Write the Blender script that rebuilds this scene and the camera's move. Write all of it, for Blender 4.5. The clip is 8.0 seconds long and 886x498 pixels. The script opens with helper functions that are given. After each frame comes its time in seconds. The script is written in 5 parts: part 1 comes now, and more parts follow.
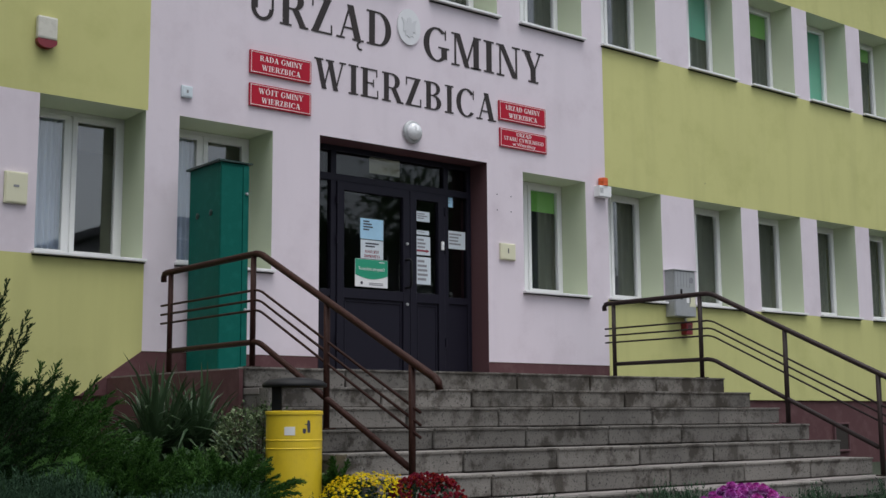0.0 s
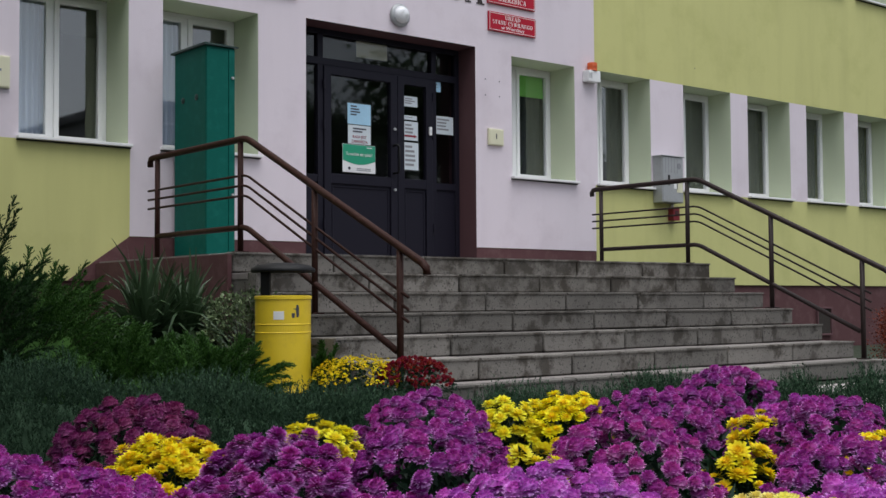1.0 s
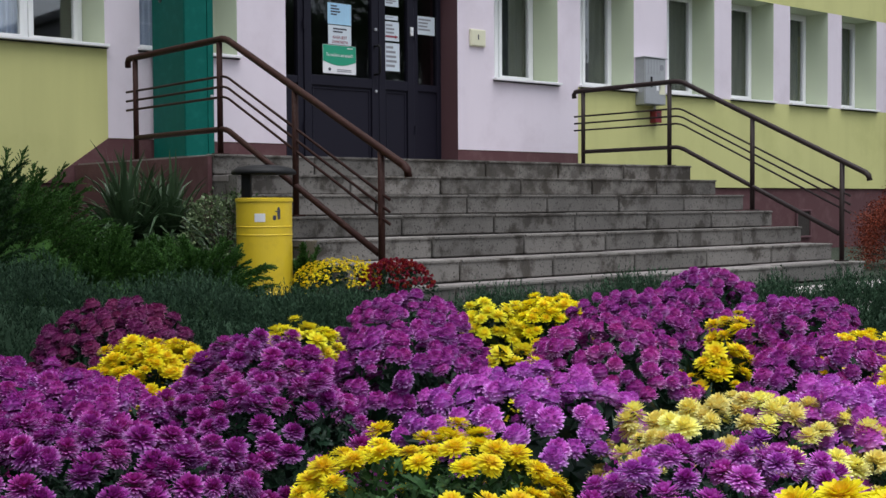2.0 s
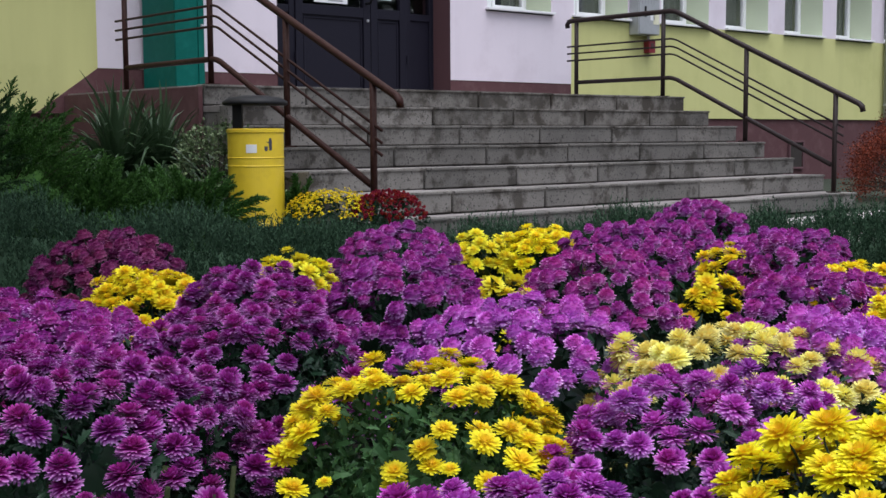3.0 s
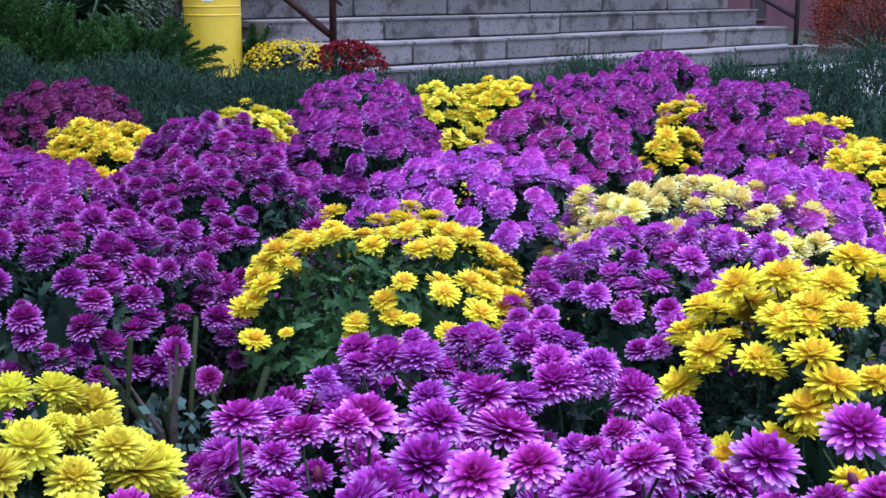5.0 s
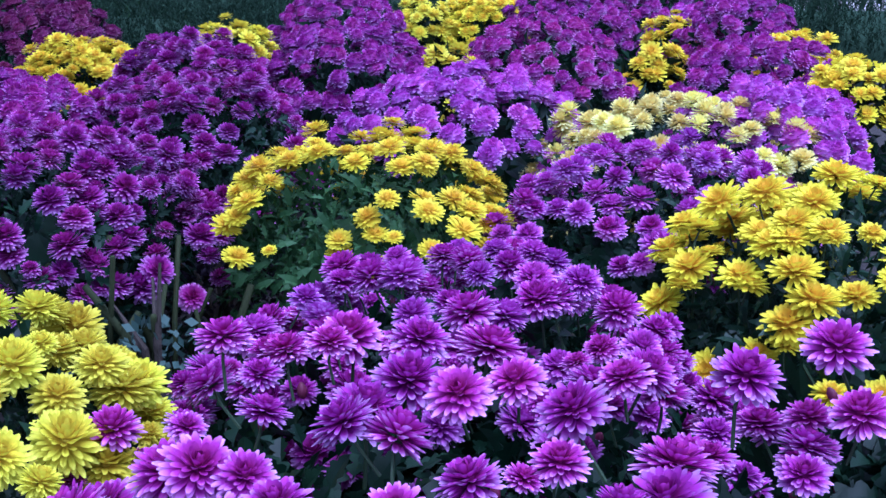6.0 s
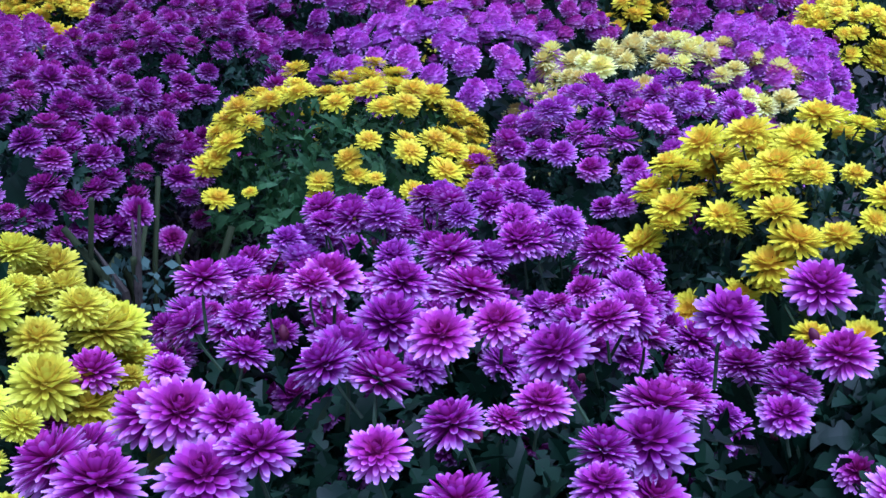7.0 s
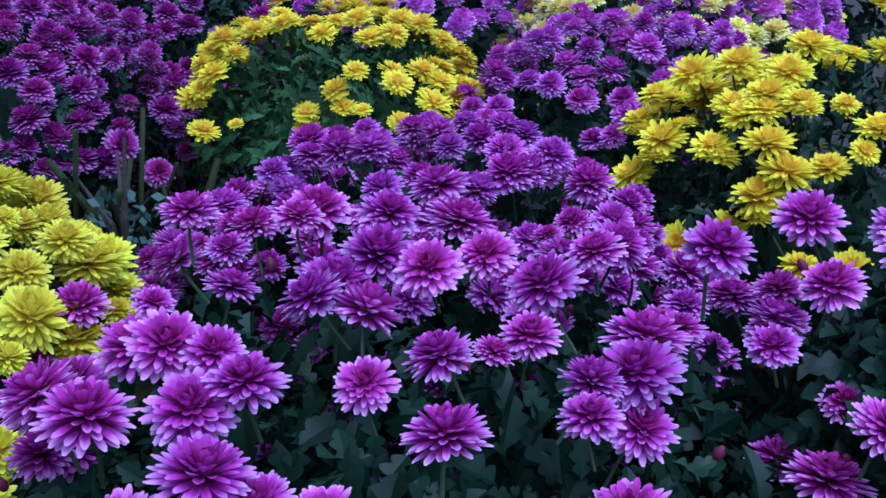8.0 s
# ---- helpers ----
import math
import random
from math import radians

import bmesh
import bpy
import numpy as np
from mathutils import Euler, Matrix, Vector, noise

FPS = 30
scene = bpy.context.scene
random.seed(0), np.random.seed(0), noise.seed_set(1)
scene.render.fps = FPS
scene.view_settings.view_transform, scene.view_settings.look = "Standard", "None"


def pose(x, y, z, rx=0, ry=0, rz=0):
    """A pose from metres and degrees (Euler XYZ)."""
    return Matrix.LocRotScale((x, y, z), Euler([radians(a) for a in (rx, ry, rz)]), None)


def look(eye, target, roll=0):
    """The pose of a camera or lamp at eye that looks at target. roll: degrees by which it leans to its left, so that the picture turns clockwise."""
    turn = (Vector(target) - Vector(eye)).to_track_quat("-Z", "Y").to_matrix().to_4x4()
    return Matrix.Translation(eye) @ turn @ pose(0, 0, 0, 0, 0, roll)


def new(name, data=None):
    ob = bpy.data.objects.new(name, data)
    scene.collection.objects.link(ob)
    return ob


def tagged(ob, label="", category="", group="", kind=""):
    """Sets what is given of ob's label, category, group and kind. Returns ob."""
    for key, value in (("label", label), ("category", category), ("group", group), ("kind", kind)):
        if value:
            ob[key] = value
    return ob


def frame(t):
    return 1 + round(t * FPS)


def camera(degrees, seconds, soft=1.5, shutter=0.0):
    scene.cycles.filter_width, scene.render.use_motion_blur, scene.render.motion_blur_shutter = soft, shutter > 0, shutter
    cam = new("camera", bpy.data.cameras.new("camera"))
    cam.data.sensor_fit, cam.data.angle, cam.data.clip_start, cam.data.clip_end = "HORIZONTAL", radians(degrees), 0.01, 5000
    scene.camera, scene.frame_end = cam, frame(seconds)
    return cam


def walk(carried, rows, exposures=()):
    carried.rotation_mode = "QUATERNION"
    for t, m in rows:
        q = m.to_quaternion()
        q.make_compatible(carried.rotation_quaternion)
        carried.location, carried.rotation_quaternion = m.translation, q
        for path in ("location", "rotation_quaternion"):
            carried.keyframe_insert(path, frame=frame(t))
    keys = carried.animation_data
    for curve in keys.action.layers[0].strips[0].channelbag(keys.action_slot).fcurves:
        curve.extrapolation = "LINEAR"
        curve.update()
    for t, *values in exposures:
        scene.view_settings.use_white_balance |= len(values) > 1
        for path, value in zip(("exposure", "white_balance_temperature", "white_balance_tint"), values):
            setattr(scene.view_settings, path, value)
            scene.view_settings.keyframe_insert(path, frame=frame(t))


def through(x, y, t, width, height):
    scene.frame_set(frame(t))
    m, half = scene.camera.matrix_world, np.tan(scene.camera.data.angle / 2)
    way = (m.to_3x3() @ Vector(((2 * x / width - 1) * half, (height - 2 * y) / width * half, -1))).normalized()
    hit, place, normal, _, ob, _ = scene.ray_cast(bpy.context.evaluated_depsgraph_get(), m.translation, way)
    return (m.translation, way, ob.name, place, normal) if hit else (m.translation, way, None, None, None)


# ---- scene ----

# ------------------------------------------------------------------ camera
EYE = 0.72
cam = camera(40.1, 8.0)
# seconds, metres moved forward, turn about x, y, z
ROWS = [
    (0.0, 0.0, 97.95, 0.386, -38.786), (0.5, 0.0, 95.24, 0.338, -39.038), (1.0, 0.0, 92.55, 0.383, -39.364),
    (1.5, 0.0, 90.173, 0.401, -39.807), (2.0, 0.0, 87.937, 0.365, -40.243), (3.5, 0.0, 83.193, 0.293, -40.985),
    (4.0, 0.0, 81.489, 0.227, -41.637), (4.5, 0.0, 79.817, 0.105, -42.091), (5.0, 0.0, 77.733, -0.008, -42.436),
    (6.5, 0.008, 72.334, -0.183, -43.654), (7.0, 0.012, 71.103, -0.272, -44.056), (7.5, 0.015, 69.721, -0.329, -44.341),
    (8.0, 0.018, 67.929, -0.359, -44.623),
]
EXPOSURES = [(0.0, 0.75, 6300, 9), (1.0, 0.81, 6300, 9), (2.0, 1.00, 6150, 10), (3.5, 1.27, 5850, 14), (4.5, 1.74, 5250, 21), (5.2, 1.49, 4750, 28), (6.4, 1.38, 4370, 30), (7.2, 1.20, 4370, 21), (8.0, 1.01, 4370, 16)]
walk(cam, [(t, pose(0, 0, EYE, rx, ry, rz) @ pose(0, 0, -go)) for t, go, rx, ry, rz in ROWS], EXPOSURES)

# ------------------------------------------------------------------ light
world = bpy.data.worlds.new("overcast_sky")
scene.world = world
world.use_nodes = True
wn, wl = world.node_tree.nodes, world.node_tree.links
sky = wn.new("ShaderNodeTexSky")
sky.sky_type, sky.sun_disc = "NISHITA", False
sky.sun_elevation, sky.sun_rotation = radians(75), radians(196)
sky.dust_density, sky.ozone_density = 3.0, 1.0
grey = wn.new("ShaderNodeHueSaturation")
grey.inputs["Saturation"].default_value = 0.35
wl.new(sky.outputs["Color"], grey.inputs["Color"])
wl.new(grey.outputs["Color"], wn["Background"].inputs["Color"])
wn["Background"].inputs["Strength"].default_value = 0.105
sun_data = bpy.data.lights.new("sun", "SUN")
sun_data.energy, sun_data.angle, sun_data.color = 1.15, radians(60), (1.0, 0.98, 0.96)
sun = new("sun", sun_data)
sun.matrix_world = look((0, 0, 20), (0.4, 1.55, 14.0))


# ------------------------------------------------------------------ materials
def node_mat(name):
    m = bpy.data.materials.new(name)
    m.use_nodes = True
    return m, m.node_tree.nodes, m.node_tree.links, m.node_tree.nodes["Principled BSDF"]


def mat(name, colour, rough=0.7, metal=0.0, vary=0.12, scale=3.0, fine=60.0, bump=0.15, stain=None, stain_amount=0.0, per_object=0.0, sheen=0.5, place=False, streak=0.0, stain_from=(0.5, 0.72), pits=0.0):
    """A surface with broad stains, fine grain and relief. Colour is a real base colour."""
    m, n, l, b = node_mat(name)
    b.inputs["Roughness"].default_value, b.inputs["Metallic"].default_value = rough, metal
    b.inputs["Specular IOR Level"].default_value = sheen
    co = n.new("ShaderNodeNewGeometry" if place else "ShaderNodeTexCoord")
    where = co.outputs["Position" if place else "Object"]
    big, small = n.new("ShaderNodeTexNoise"), n.new("ShaderNodeTexNoise")
    big.inputs["Scale"].default_value, big.inputs["Detail"].default_value = scale, 5.0
    small.inputs["Scale"].default_value, small.inputs["Detail"].default_value = fine, 4.0
    for t in (big, small):
        l.new(where, t.inputs["Vector"])
    base = n.new("ShaderNodeMix")
    base.data_type = "RGBA"
    base.inputs["A"].default_value = (*[c * (1 - vary) for c in colour], 1)
    base.inputs["B"].default_value = (*[min(1, c * (1 + vary)) for c in colour], 1)
    mixed = n.new("ShaderNodeMath")
    mixed.operation = "MULTIPLY_ADD"
    mixed.inputs[1].default_value = 0.45
    l.new(small.outputs["Fac"], mixed.inputs[0])
    half = n.new("ShaderNodeMath")
    half.operation = "MULTIPLY"
    half.inputs[1].default_value = 0.6
    l.new(big.outputs["Fac"], half.inputs[0])
    l.new(half.outputs[0], mixed.inputs[2])
    l.new(mixed.outputs[0], base.inputs["Factor"])
    out = base.outputs["Result"]
    if stain:
        ramp = n.new("ShaderNodeMapRange")
        ramp.inputs["From Min"].default_value, ramp.inputs["From Max"].default_value = stain_from
        ramp.inputs["To Max"].default_value = stain_amount
        third = n.new("ShaderNodeTexNoise")
        third.inputs["Scale"].default_value, third.inputs["Detail"].default_value, third.inputs["Roughness"].default_value = scale * 2.3, 6.0, 0.65
        l.new(where, third.inputs["Vector"])
        l.new(third.outputs["Fac"], ramp.inputs["Value"])
        st = n.new("ShaderNodeMix")
        st.data_type = "RGBA"
        l.new(out, st.inputs["A"])
        st.inputs["B"].default_value = (*stain, 1)
        l.new(ramp.outputs["Result"], st.inputs["Factor"])
        out = st.outputs["Result"]
    if streak:
        # dirt washed down the wall in long thin runs
        mp, run, rr, dk = n.new("ShaderNodeMapping"), n.new("ShaderNodeTexNoise"), n.new("ShaderNodeMapRange"), n.new("ShaderNodeMix")
        mp.inputs["Scale"].default_value = (2.2, 2.2, 0.25)
        l.new(where, mp.inputs["Vector"])
        l.new(mp.outputs["Vector"], run.inputs["Vector"])
        run.inputs["Scale"].default_value, run.inputs["Detail"].default_value = 1.6, 6.0
        l.new(run.outputs["Fac"], rr.inputs["Value"])
        rr.inputs["From Min"].default_value, rr.inputs["From Max"].default_value, rr.inputs["To Max"].default_value = 0.48, 0.75, streak
        dk.data_type = "RGBA"
        l.new(out, dk.inputs["A"])
        dk.inputs["B"].default_value = (*[c * 0.62 for c in colour], 1)
        l.new(rr.outputs["Result"], dk.inputs["Factor"])
        out = dk.outputs["Result"]
    if pits:
        # small dark pores
        hole, hr, hm = n.new("ShaderNodeTexNoise"), n.new("ShaderNodeMapRange"), n.new("ShaderNodeMix")
        hole.inputs["Scale"].default_value, hole.inputs["Detail"].default_value = 55.0, 2.0
        l.new(where, hole.inputs["Vector"])
        l.new(hole.outputs["Fac"], hr.inputs["Value"])
        hr.inputs["From Min"].default_value, hr.inputs["From Max"].default_value, hr.inputs["To Max"].default_value = 0.60, 0.68, pits
        hm.data_type = "RGBA"
        l.new(out, hm.inputs["A"])
        hm.inputs["B"].default_value = (*[c * 0.28 for c in colour], 1)
        l.new(hr.outputs["Result"], hm.inputs["Factor"])
        out = hm.outputs["Result"]
    if per_object:
        info, hsv, rng = n.new("ShaderNodeObjectInfo"), n.new("ShaderNodeHueSaturation"), n.new("ShaderNodeMapRange")
        rng.inputs["To Min"].default_value, rng.inputs["To Max"].default_value = 1 - per_object, 1 + per_object
        l.new(info.outputs["Random"], rng.inputs["Value"])
        l.new(rng.outputs["Result"], hsv.inputs["Value"])
        l.new(out, hsv.inputs["Color"])
        out = hsv.outputs["Color"]
    l.new(out, b.inputs["Base Color"])
    if bump:
        bp = n.new("ShaderNodeBump")
        bp.inputs["Strength"].default_value, bp.inputs["Distance"].default_value = bump, 0.004
        l.new(small.outputs["Fac"], bp.inputs["Height"])
        l.new(bp.outputs["Normal"], b.inputs["Normal"])
    return m


def leaf_mat(name, low, high, rough=0.55, through=0.15):
    """Leaves: each island its own tone, a little light passing through."""
    m, n, l, b = node_mat(name)
    geo, ramp, info = n.new("ShaderNodeNewGeometry"), n.new("ShaderNodeMix"), n.new("ShaderNodeObjectInfo")
    ramp.data_type = "RGBA"
    ramp.inputs["A"].default_value, ramp.inputs["B"].default_value = (*low, 1), (*high, 1)
    l.new(geo.outputs["Random Per Island"], ramp.inputs["Factor"])
    l.new(ramp.outputs["Result"], b.inputs["Base Color"])
    b.inputs["Roughness"].default_value = rough
    b.inputs["Specular IOR Level"].default_value = 0.24
    tr, mix = n.new("ShaderNodeBsdfTranslucent"), n.new("ShaderNodeMixShader")
    l.new(ramp.outputs["Result"], tr.inputs["Color"])
    mix.inputs[0].default_value = through
    l.new(b.outputs[0], mix.inputs[1])
    l.new(tr.outputs[0], mix.inputs[2])
    l.new(mix.outputs[0], n["Material Output"].inputs["Surface"])
    return m


def petal_mat(name, heart, middle, tip, hue=0.02, value=0.18):
    """Petals: colour runs from the heart of the bloom to the petals' tips; each bloom a little different."""
    m, n, l, b = node_mat(name)
    co, along, ramp = n.new("ShaderNodeTexCoord"), n.new("ShaderNodeSeparateXYZ"), n.new("ShaderNodeValToRGB")
    l.new(co.outputs["UV"], along.inputs[0])
    l.new(along.outputs["Y"], ramp.inputs["Fac"])
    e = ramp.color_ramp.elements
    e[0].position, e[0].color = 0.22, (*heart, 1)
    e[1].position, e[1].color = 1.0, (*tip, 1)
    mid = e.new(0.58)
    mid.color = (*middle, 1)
    geo, info = n.new("ShaderNodeNewGeometry"), n.new("ShaderNodeObjectInfo")
    add = n.new("ShaderNodeMath")
    add.operation = "MULTIPLY_ADD"
    add.inputs[1].default_value = 0.45
    half = n.new("ShaderNodeMath")
    half.operation = "MULTIPLY"
    half.inputs[1].default_value = 0.55
    l.new(geo.outputs["Random Per Island"], add.inputs[0])
    l.new(info.outputs["Random"], half.inputs[0])
    l.new(half.outputs[0], add.inputs[2])
    hsv, r1, r2 = n.new("ShaderNodeHueSaturation"), n.new("ShaderNodeMapRange"), n.new("ShaderNodeMapRange")
    r1.inputs["To Min"].default_value, r1.inputs["To Max"].default_value = 1 - value, 1 + value
    r2.inputs["To Min"].default_value, r2.inputs["To Max"].default_value = 0.5 - hue, 0.5 + hue
    l.new(add.outputs[0], r1.inputs["Value"])
    l.new(info.outputs["Random"], r2.inputs["Value"])
    l.new(r1.outputs["Result"], hsv.inputs["Value"])
    l.new(r2.outputs["Result"], hsv.inputs["Hue"])
    l.new(ramp.outputs["Color"], hsv.inputs["Color"])
    l.new(hsv.outputs["Color"], b.inputs["Base Color"])
    b.inputs["Roughness"].default_value = 0.6
    b.inputs["Specular IOR Level"].default_value = 0.3
    tr, mix = n.new("ShaderNodeBsdfTranslucent"), n.new("ShaderNodeMixShader")
    l.new(hsv.outputs["Color"], tr.inputs["Color"])
    mix.inputs[0].default_value = 0.27
    l.new(b.outputs[0], mix.inputs[1])
    l.new(tr.outputs[0], mix.inputs[2])
    l.new(mix.outputs[0], n["Material Output"].inputs["Surface"])
    return m


def glass_mat(name, tint=(0.95, 0.96, 0.96), head_on=0.06):
    m, n, l, b = node_mat(name)
    n.remove(b)
    clear, shine, face, mix = n.new("ShaderNodeBsdfTransparent"), n.new("ShaderNodeBsdfGlossy"), n.new("ShaderNodeLayerWeight"), n.new("ShaderNodeMixShader")
    curve, gain = n.new("ShaderNodeMath"), n.new("ShaderNodeMath")
    clear.inputs["Color"].default_value = (*tint, 1)
    shine.inputs["Roughness"].default_value = 0.02
    face.inputs["Blend"].default_value = 0.5
    curve.operation, gain.operation = "POWER", "MULTIPLY_ADD"
    curve.inputs[1].default_value = 4.0
    gain.inputs[1].default_value, gain.inputs[2].default_value = 1.0 - head_on, head_on
    l.new(face.outputs["Facing"], curve.inputs[0])
    l.new(curve.outputs[0], gain.inputs[0])
    l.new(gain.outputs[0], mix.inputs[0])
    l.new(clear.outputs[0], mix.inputs[1])
    l.new(shine.outputs[0], mix.inputs[2])
    l.new(mix.outputs[0], n["Material Output"].inputs["Surface"])
    return m


M = {}
M["pink"] = mat("pink_render", (0.71, 0.635, 0.69), 0.9, vary=0.05, scale=0.8, fine=220, bump=0.35, stain=(0.60, 0.52, 0.57), stain_amount=0.6, streak=0.14)
M["yellow"] = mat("yellow_green_render", (0.555, 0.545, 0.220), 0.9, vary=0.07, scale=0.7, fine=220, bump=0.35, stain=(0.46, 0.46, 0.17), stain_amount=0.6, streak=0.22)
M["reveal"] = mat("pale_green_render", (0.55, 0.61, 0.44), 0.9, vary=0.06, scale=2.0, fine=220, bump=0.3)
M["maroon"] = mat("maroon_plinth_render", (0.088, 0.034, 0.037), 0.85, vary=0.15, scale=2.0, fine=160, bump=0.4, stain=(0.18, 0.10, 0.098), stain_amount=0.4)
M["maroon_dark"] = mat("dark_maroon_paint", (0.10, 0.045, 0.05), 0.8, vary=0.1, scale=2.0, fine=120)
M["concrete"] = mat("step_concrete", (0.160, 0.148, 0.133), 0.9, vary=0.45, scale=2.0, fine=90, bump=1.0, pits=0.95, stain=(0.032, 0.025, 0.017), stain_amount=0.85, per_object=0.26, place=True, streak=0.6, stain_from=(0.515, 0.62))
M["concrete_wet"] = mat("stained_step_concrete", (0.150, 0.138, 0.122), 0.85, vary=0.45, scale=2.0, fine=90, bump=1.0, pits=0.9, stain=(0.030, 0.023, 0.015), stain_amount=0.9, per_object=0.22, place=True, streak=0.7, stain_from=(0.42, 0.56))
M["paver"] = mat("tread_paver", (0.225, 0.200, 0.190), 0.9, vary=0.2, scale=5.0, fine=90, bump=0.5, stain=(0.15, 0.135, 0.125), stain_amount=0.6, per_object=0.14, place=True)
M["rail"] = mat("brown_rail_paint", (0.032, 0.012, 0.009), 0.6, sheen=0.15, vary=0.25, scale=9, fine=120, bump=0.15, stain=(0.07, 0.035, 0.025), stain_amount=0.5)
M["rail_grey"] = mat("dark_brown_rail_paint", (0.024, 0.015, 0.014), 0.55, sheen=0.25, vary=0.25, scale=9, fine=120, bump=0.15)
M["door"] = mat("anthracite_aluminium", (0.010, 0.009, 0.017), 0.5, sheen=0.22, vary=0.08, scale=3, fine=150, bump=0.03)
M["upvc"] = mat("white_plastic_frame", (0.80, 0.80, 0.80), 0.35, vary=0.03, scale=4, fine=60, bump=0.02)
M["sill"] = mat("white_metal_sill", (0.78, 0.77, 0.77), 0.4, vary=0.05, scale=6, fine=60, bump=0.03)
M["glass"] = glass_mat("window_glass", head_on=0.11)
M["door_glass"] = glass_mat("door_glass", (0.80, 0.81, 0.82), 0.04)
# pale cloth, blued to carry the sky mirrored in the left panes
M["net"] = mat("sky_toned_net", (0.48, 0.54, 0.66), 0.9, vary=0.12, scale=4, fine=120, bump=0.1)
# near black: the darkness of unlit rooms is put into the cloth
M["curtain"] = mat("shade_toned_net_curtain", (0.034, 0.038, 0.044), 0.9, vary=0.12, scale=4, fine=120, bump=0.1)
M["blind"] = mat("green_roller_blind", (0.26, 0.66, 0.13), 0.8, vary=0.06, scale=6, fine=150)
M["teal_blind"] = mat("teal_roller_blind", (0.16, 0.58, 0.42), 0.8, vary=0.06, scale=6, fine=150)
# dark grey puts the dimness of the unlit rooms into the paint
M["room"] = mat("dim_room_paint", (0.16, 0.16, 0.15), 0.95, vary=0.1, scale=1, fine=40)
M["green_metal"] = mat("green_cabinet_paint", (0.002, 0.098, 0.077), 0.6, sheen=0.15, vary=0.10, scale=4, fine=90, bump=0.04, stain=(0.012, 0.15, 0.12), stain_amount=0.5)
M["green_dark"] = mat("dark_green_roof_paint", (0.012, 0.035, 0.030), 0.5, vary=0.1)
M["bin_yellow"] = mat("yellow_bin_paint", (0.78, 0.56, 0.025), 0.42, vary=0.06, scale=5, fine=90, bump=0.04, stain=(0.62, 0.43, 0.03), stain_amount=0.5)
M["black"] = mat("black_plastic", (0.010, 0.010, 0.011), 0.6, sheen=0.25, vary=0.1)
M["white"] = mat("white_sheet", (0.78, 0.78, 0.78), 0.6, vary=0.03, bump=0.02)
M["paper_grey"] = mat("pale_grey_sheet", (0.60, 0.66, 0.70), 0.6, vary=0.03, bump=0.02)
M["paper_blue"] = mat("light_blue_sheet", (0.38, 0.62, 0.80), 0.6, vary=0.15, scale=14, bump=0.02)
M["paper_green"] = mat("green_print", (0.02, 0.30, 0.17), 0.5, vary=0.04, bump=0.02)
M["ink"] = mat("dark_ink", (0.05, 0.05, 0.07), 0.6, vary=0.05, bump=0)
M["ink_grey"] = mat("grey_ink", (0.25, 0.25, 0.27), 0.6, vary=0.05, bump=0)
M["ink_red"] = mat("dark_red_ink", (0.28, 0.03, 0.05), 0.6, vary=0.05, bump=0)
M["sign_red"] = mat("red_enamel", (0.42, 0.006, 0.026), 0.5, sheen=0.25, vary=0.05, scale=4, bump=0.02)
M["sign_white"] = mat("white_enamel", (0.82, 0.80, 0.80), 0.35, vary=0.03, bump=0.02)
M["letter"] = mat("brown_black_letters", (0.026, 0.019, 0.019), 0.75, vary=0.15, scale=8, bump=0.05)
M["crest"] = mat("white_crest", (0.70, 0.70, 0.72), 0.4, vary=0.03, bump=0.02)
M["crest_grey"] = mat("pale_grey_crest_relief", (0.60, 0.60, 0.62), 0.4, vary=0.1, bump=0.02)
M["lamp_glass"] = mat("frosted_lamp_glass", (0.80, 0.81, 0.83), 0.12, vary=0.05, sheen=0.9, bump=0.02)
M["siren_case"] = mat("weathered_cream_plastic", (0.62, 0.60, 0.52), 0.5, vary=0.08, scale=6, bump=0.03, stain=(0.44, 0.42, 0.34), stain_amount=0.5)
M["cream"] = mat("cream_plastic", (0.68, 0.66, 0.48), 0.45, vary=0.04, bump=0.02)
M["grey_metal"] = mat("grey_meter_box_steel", (0.40, 0.41, 0.42), 0.45, metal=0.3, vary=0.08, scale=6, bump=0.05, stain=(0.30, 0.30, 0.30), stain_amount=0.4)
M["orange"] = mat("orange_lamp_plastic", (0.70, 0.14, 0.04), 0.25, vary=0.06, bump=0.02)
M["red_plastic"] = mat("red_plastic", (0.20, 0.012, 0.022), 0.4, vary=0.06, bump=0.02)
M["soil"] = mat("dark_bed_soil", (0.030, 0.024, 0.020), 0.95, vary=0.35, scale=14, fine=120, bump=1.0)
M["grass_ground"] = mat("lawn_ground", (0.011, 0.019, 0.007), 0.95, vary=0.35, scale=3, fine=90, bump=0.8, stain=(0.032, 0.029, 0.016), stain_amount=0.5)
M["paving"] = mat("light_paving", (0.42, 0.39, 0.37), 0.9, vary=0.15, scale=3, fine=80, bump=0.4, per_object=0.08, stain=(0.30, 0.28, 0.26), stain_amount=0.5)
M["leaf"] = leaf_mat("chrysanthemum_leaf", (0.004, 0.017, 0.008), (0.020, 0.052, 0.025), 0.42)
M["leaf_pale"] = leaf_mat("chrysanthemum_leaf_fresh", (0.018, 0.055, 0.015), (0.050, 0.120, 0.036))
M["stem"] = mat("green_stem", (0.035, 0.065, 0.025), 0.7, vary=0.2, scale=20, bump=0.1)
M["cut_stem"] = mat("green_brown_cut_stem", (0.026, 0.034, 0.011), 0.8, sheen=0.2, vary=0.6, scale=20, bump=0.3)
M["hedge"] = leaf_mat("grey_green_lavender", (0.010, 0.028, 0.014), (0.060, 0.118, 0.064), 0.8)
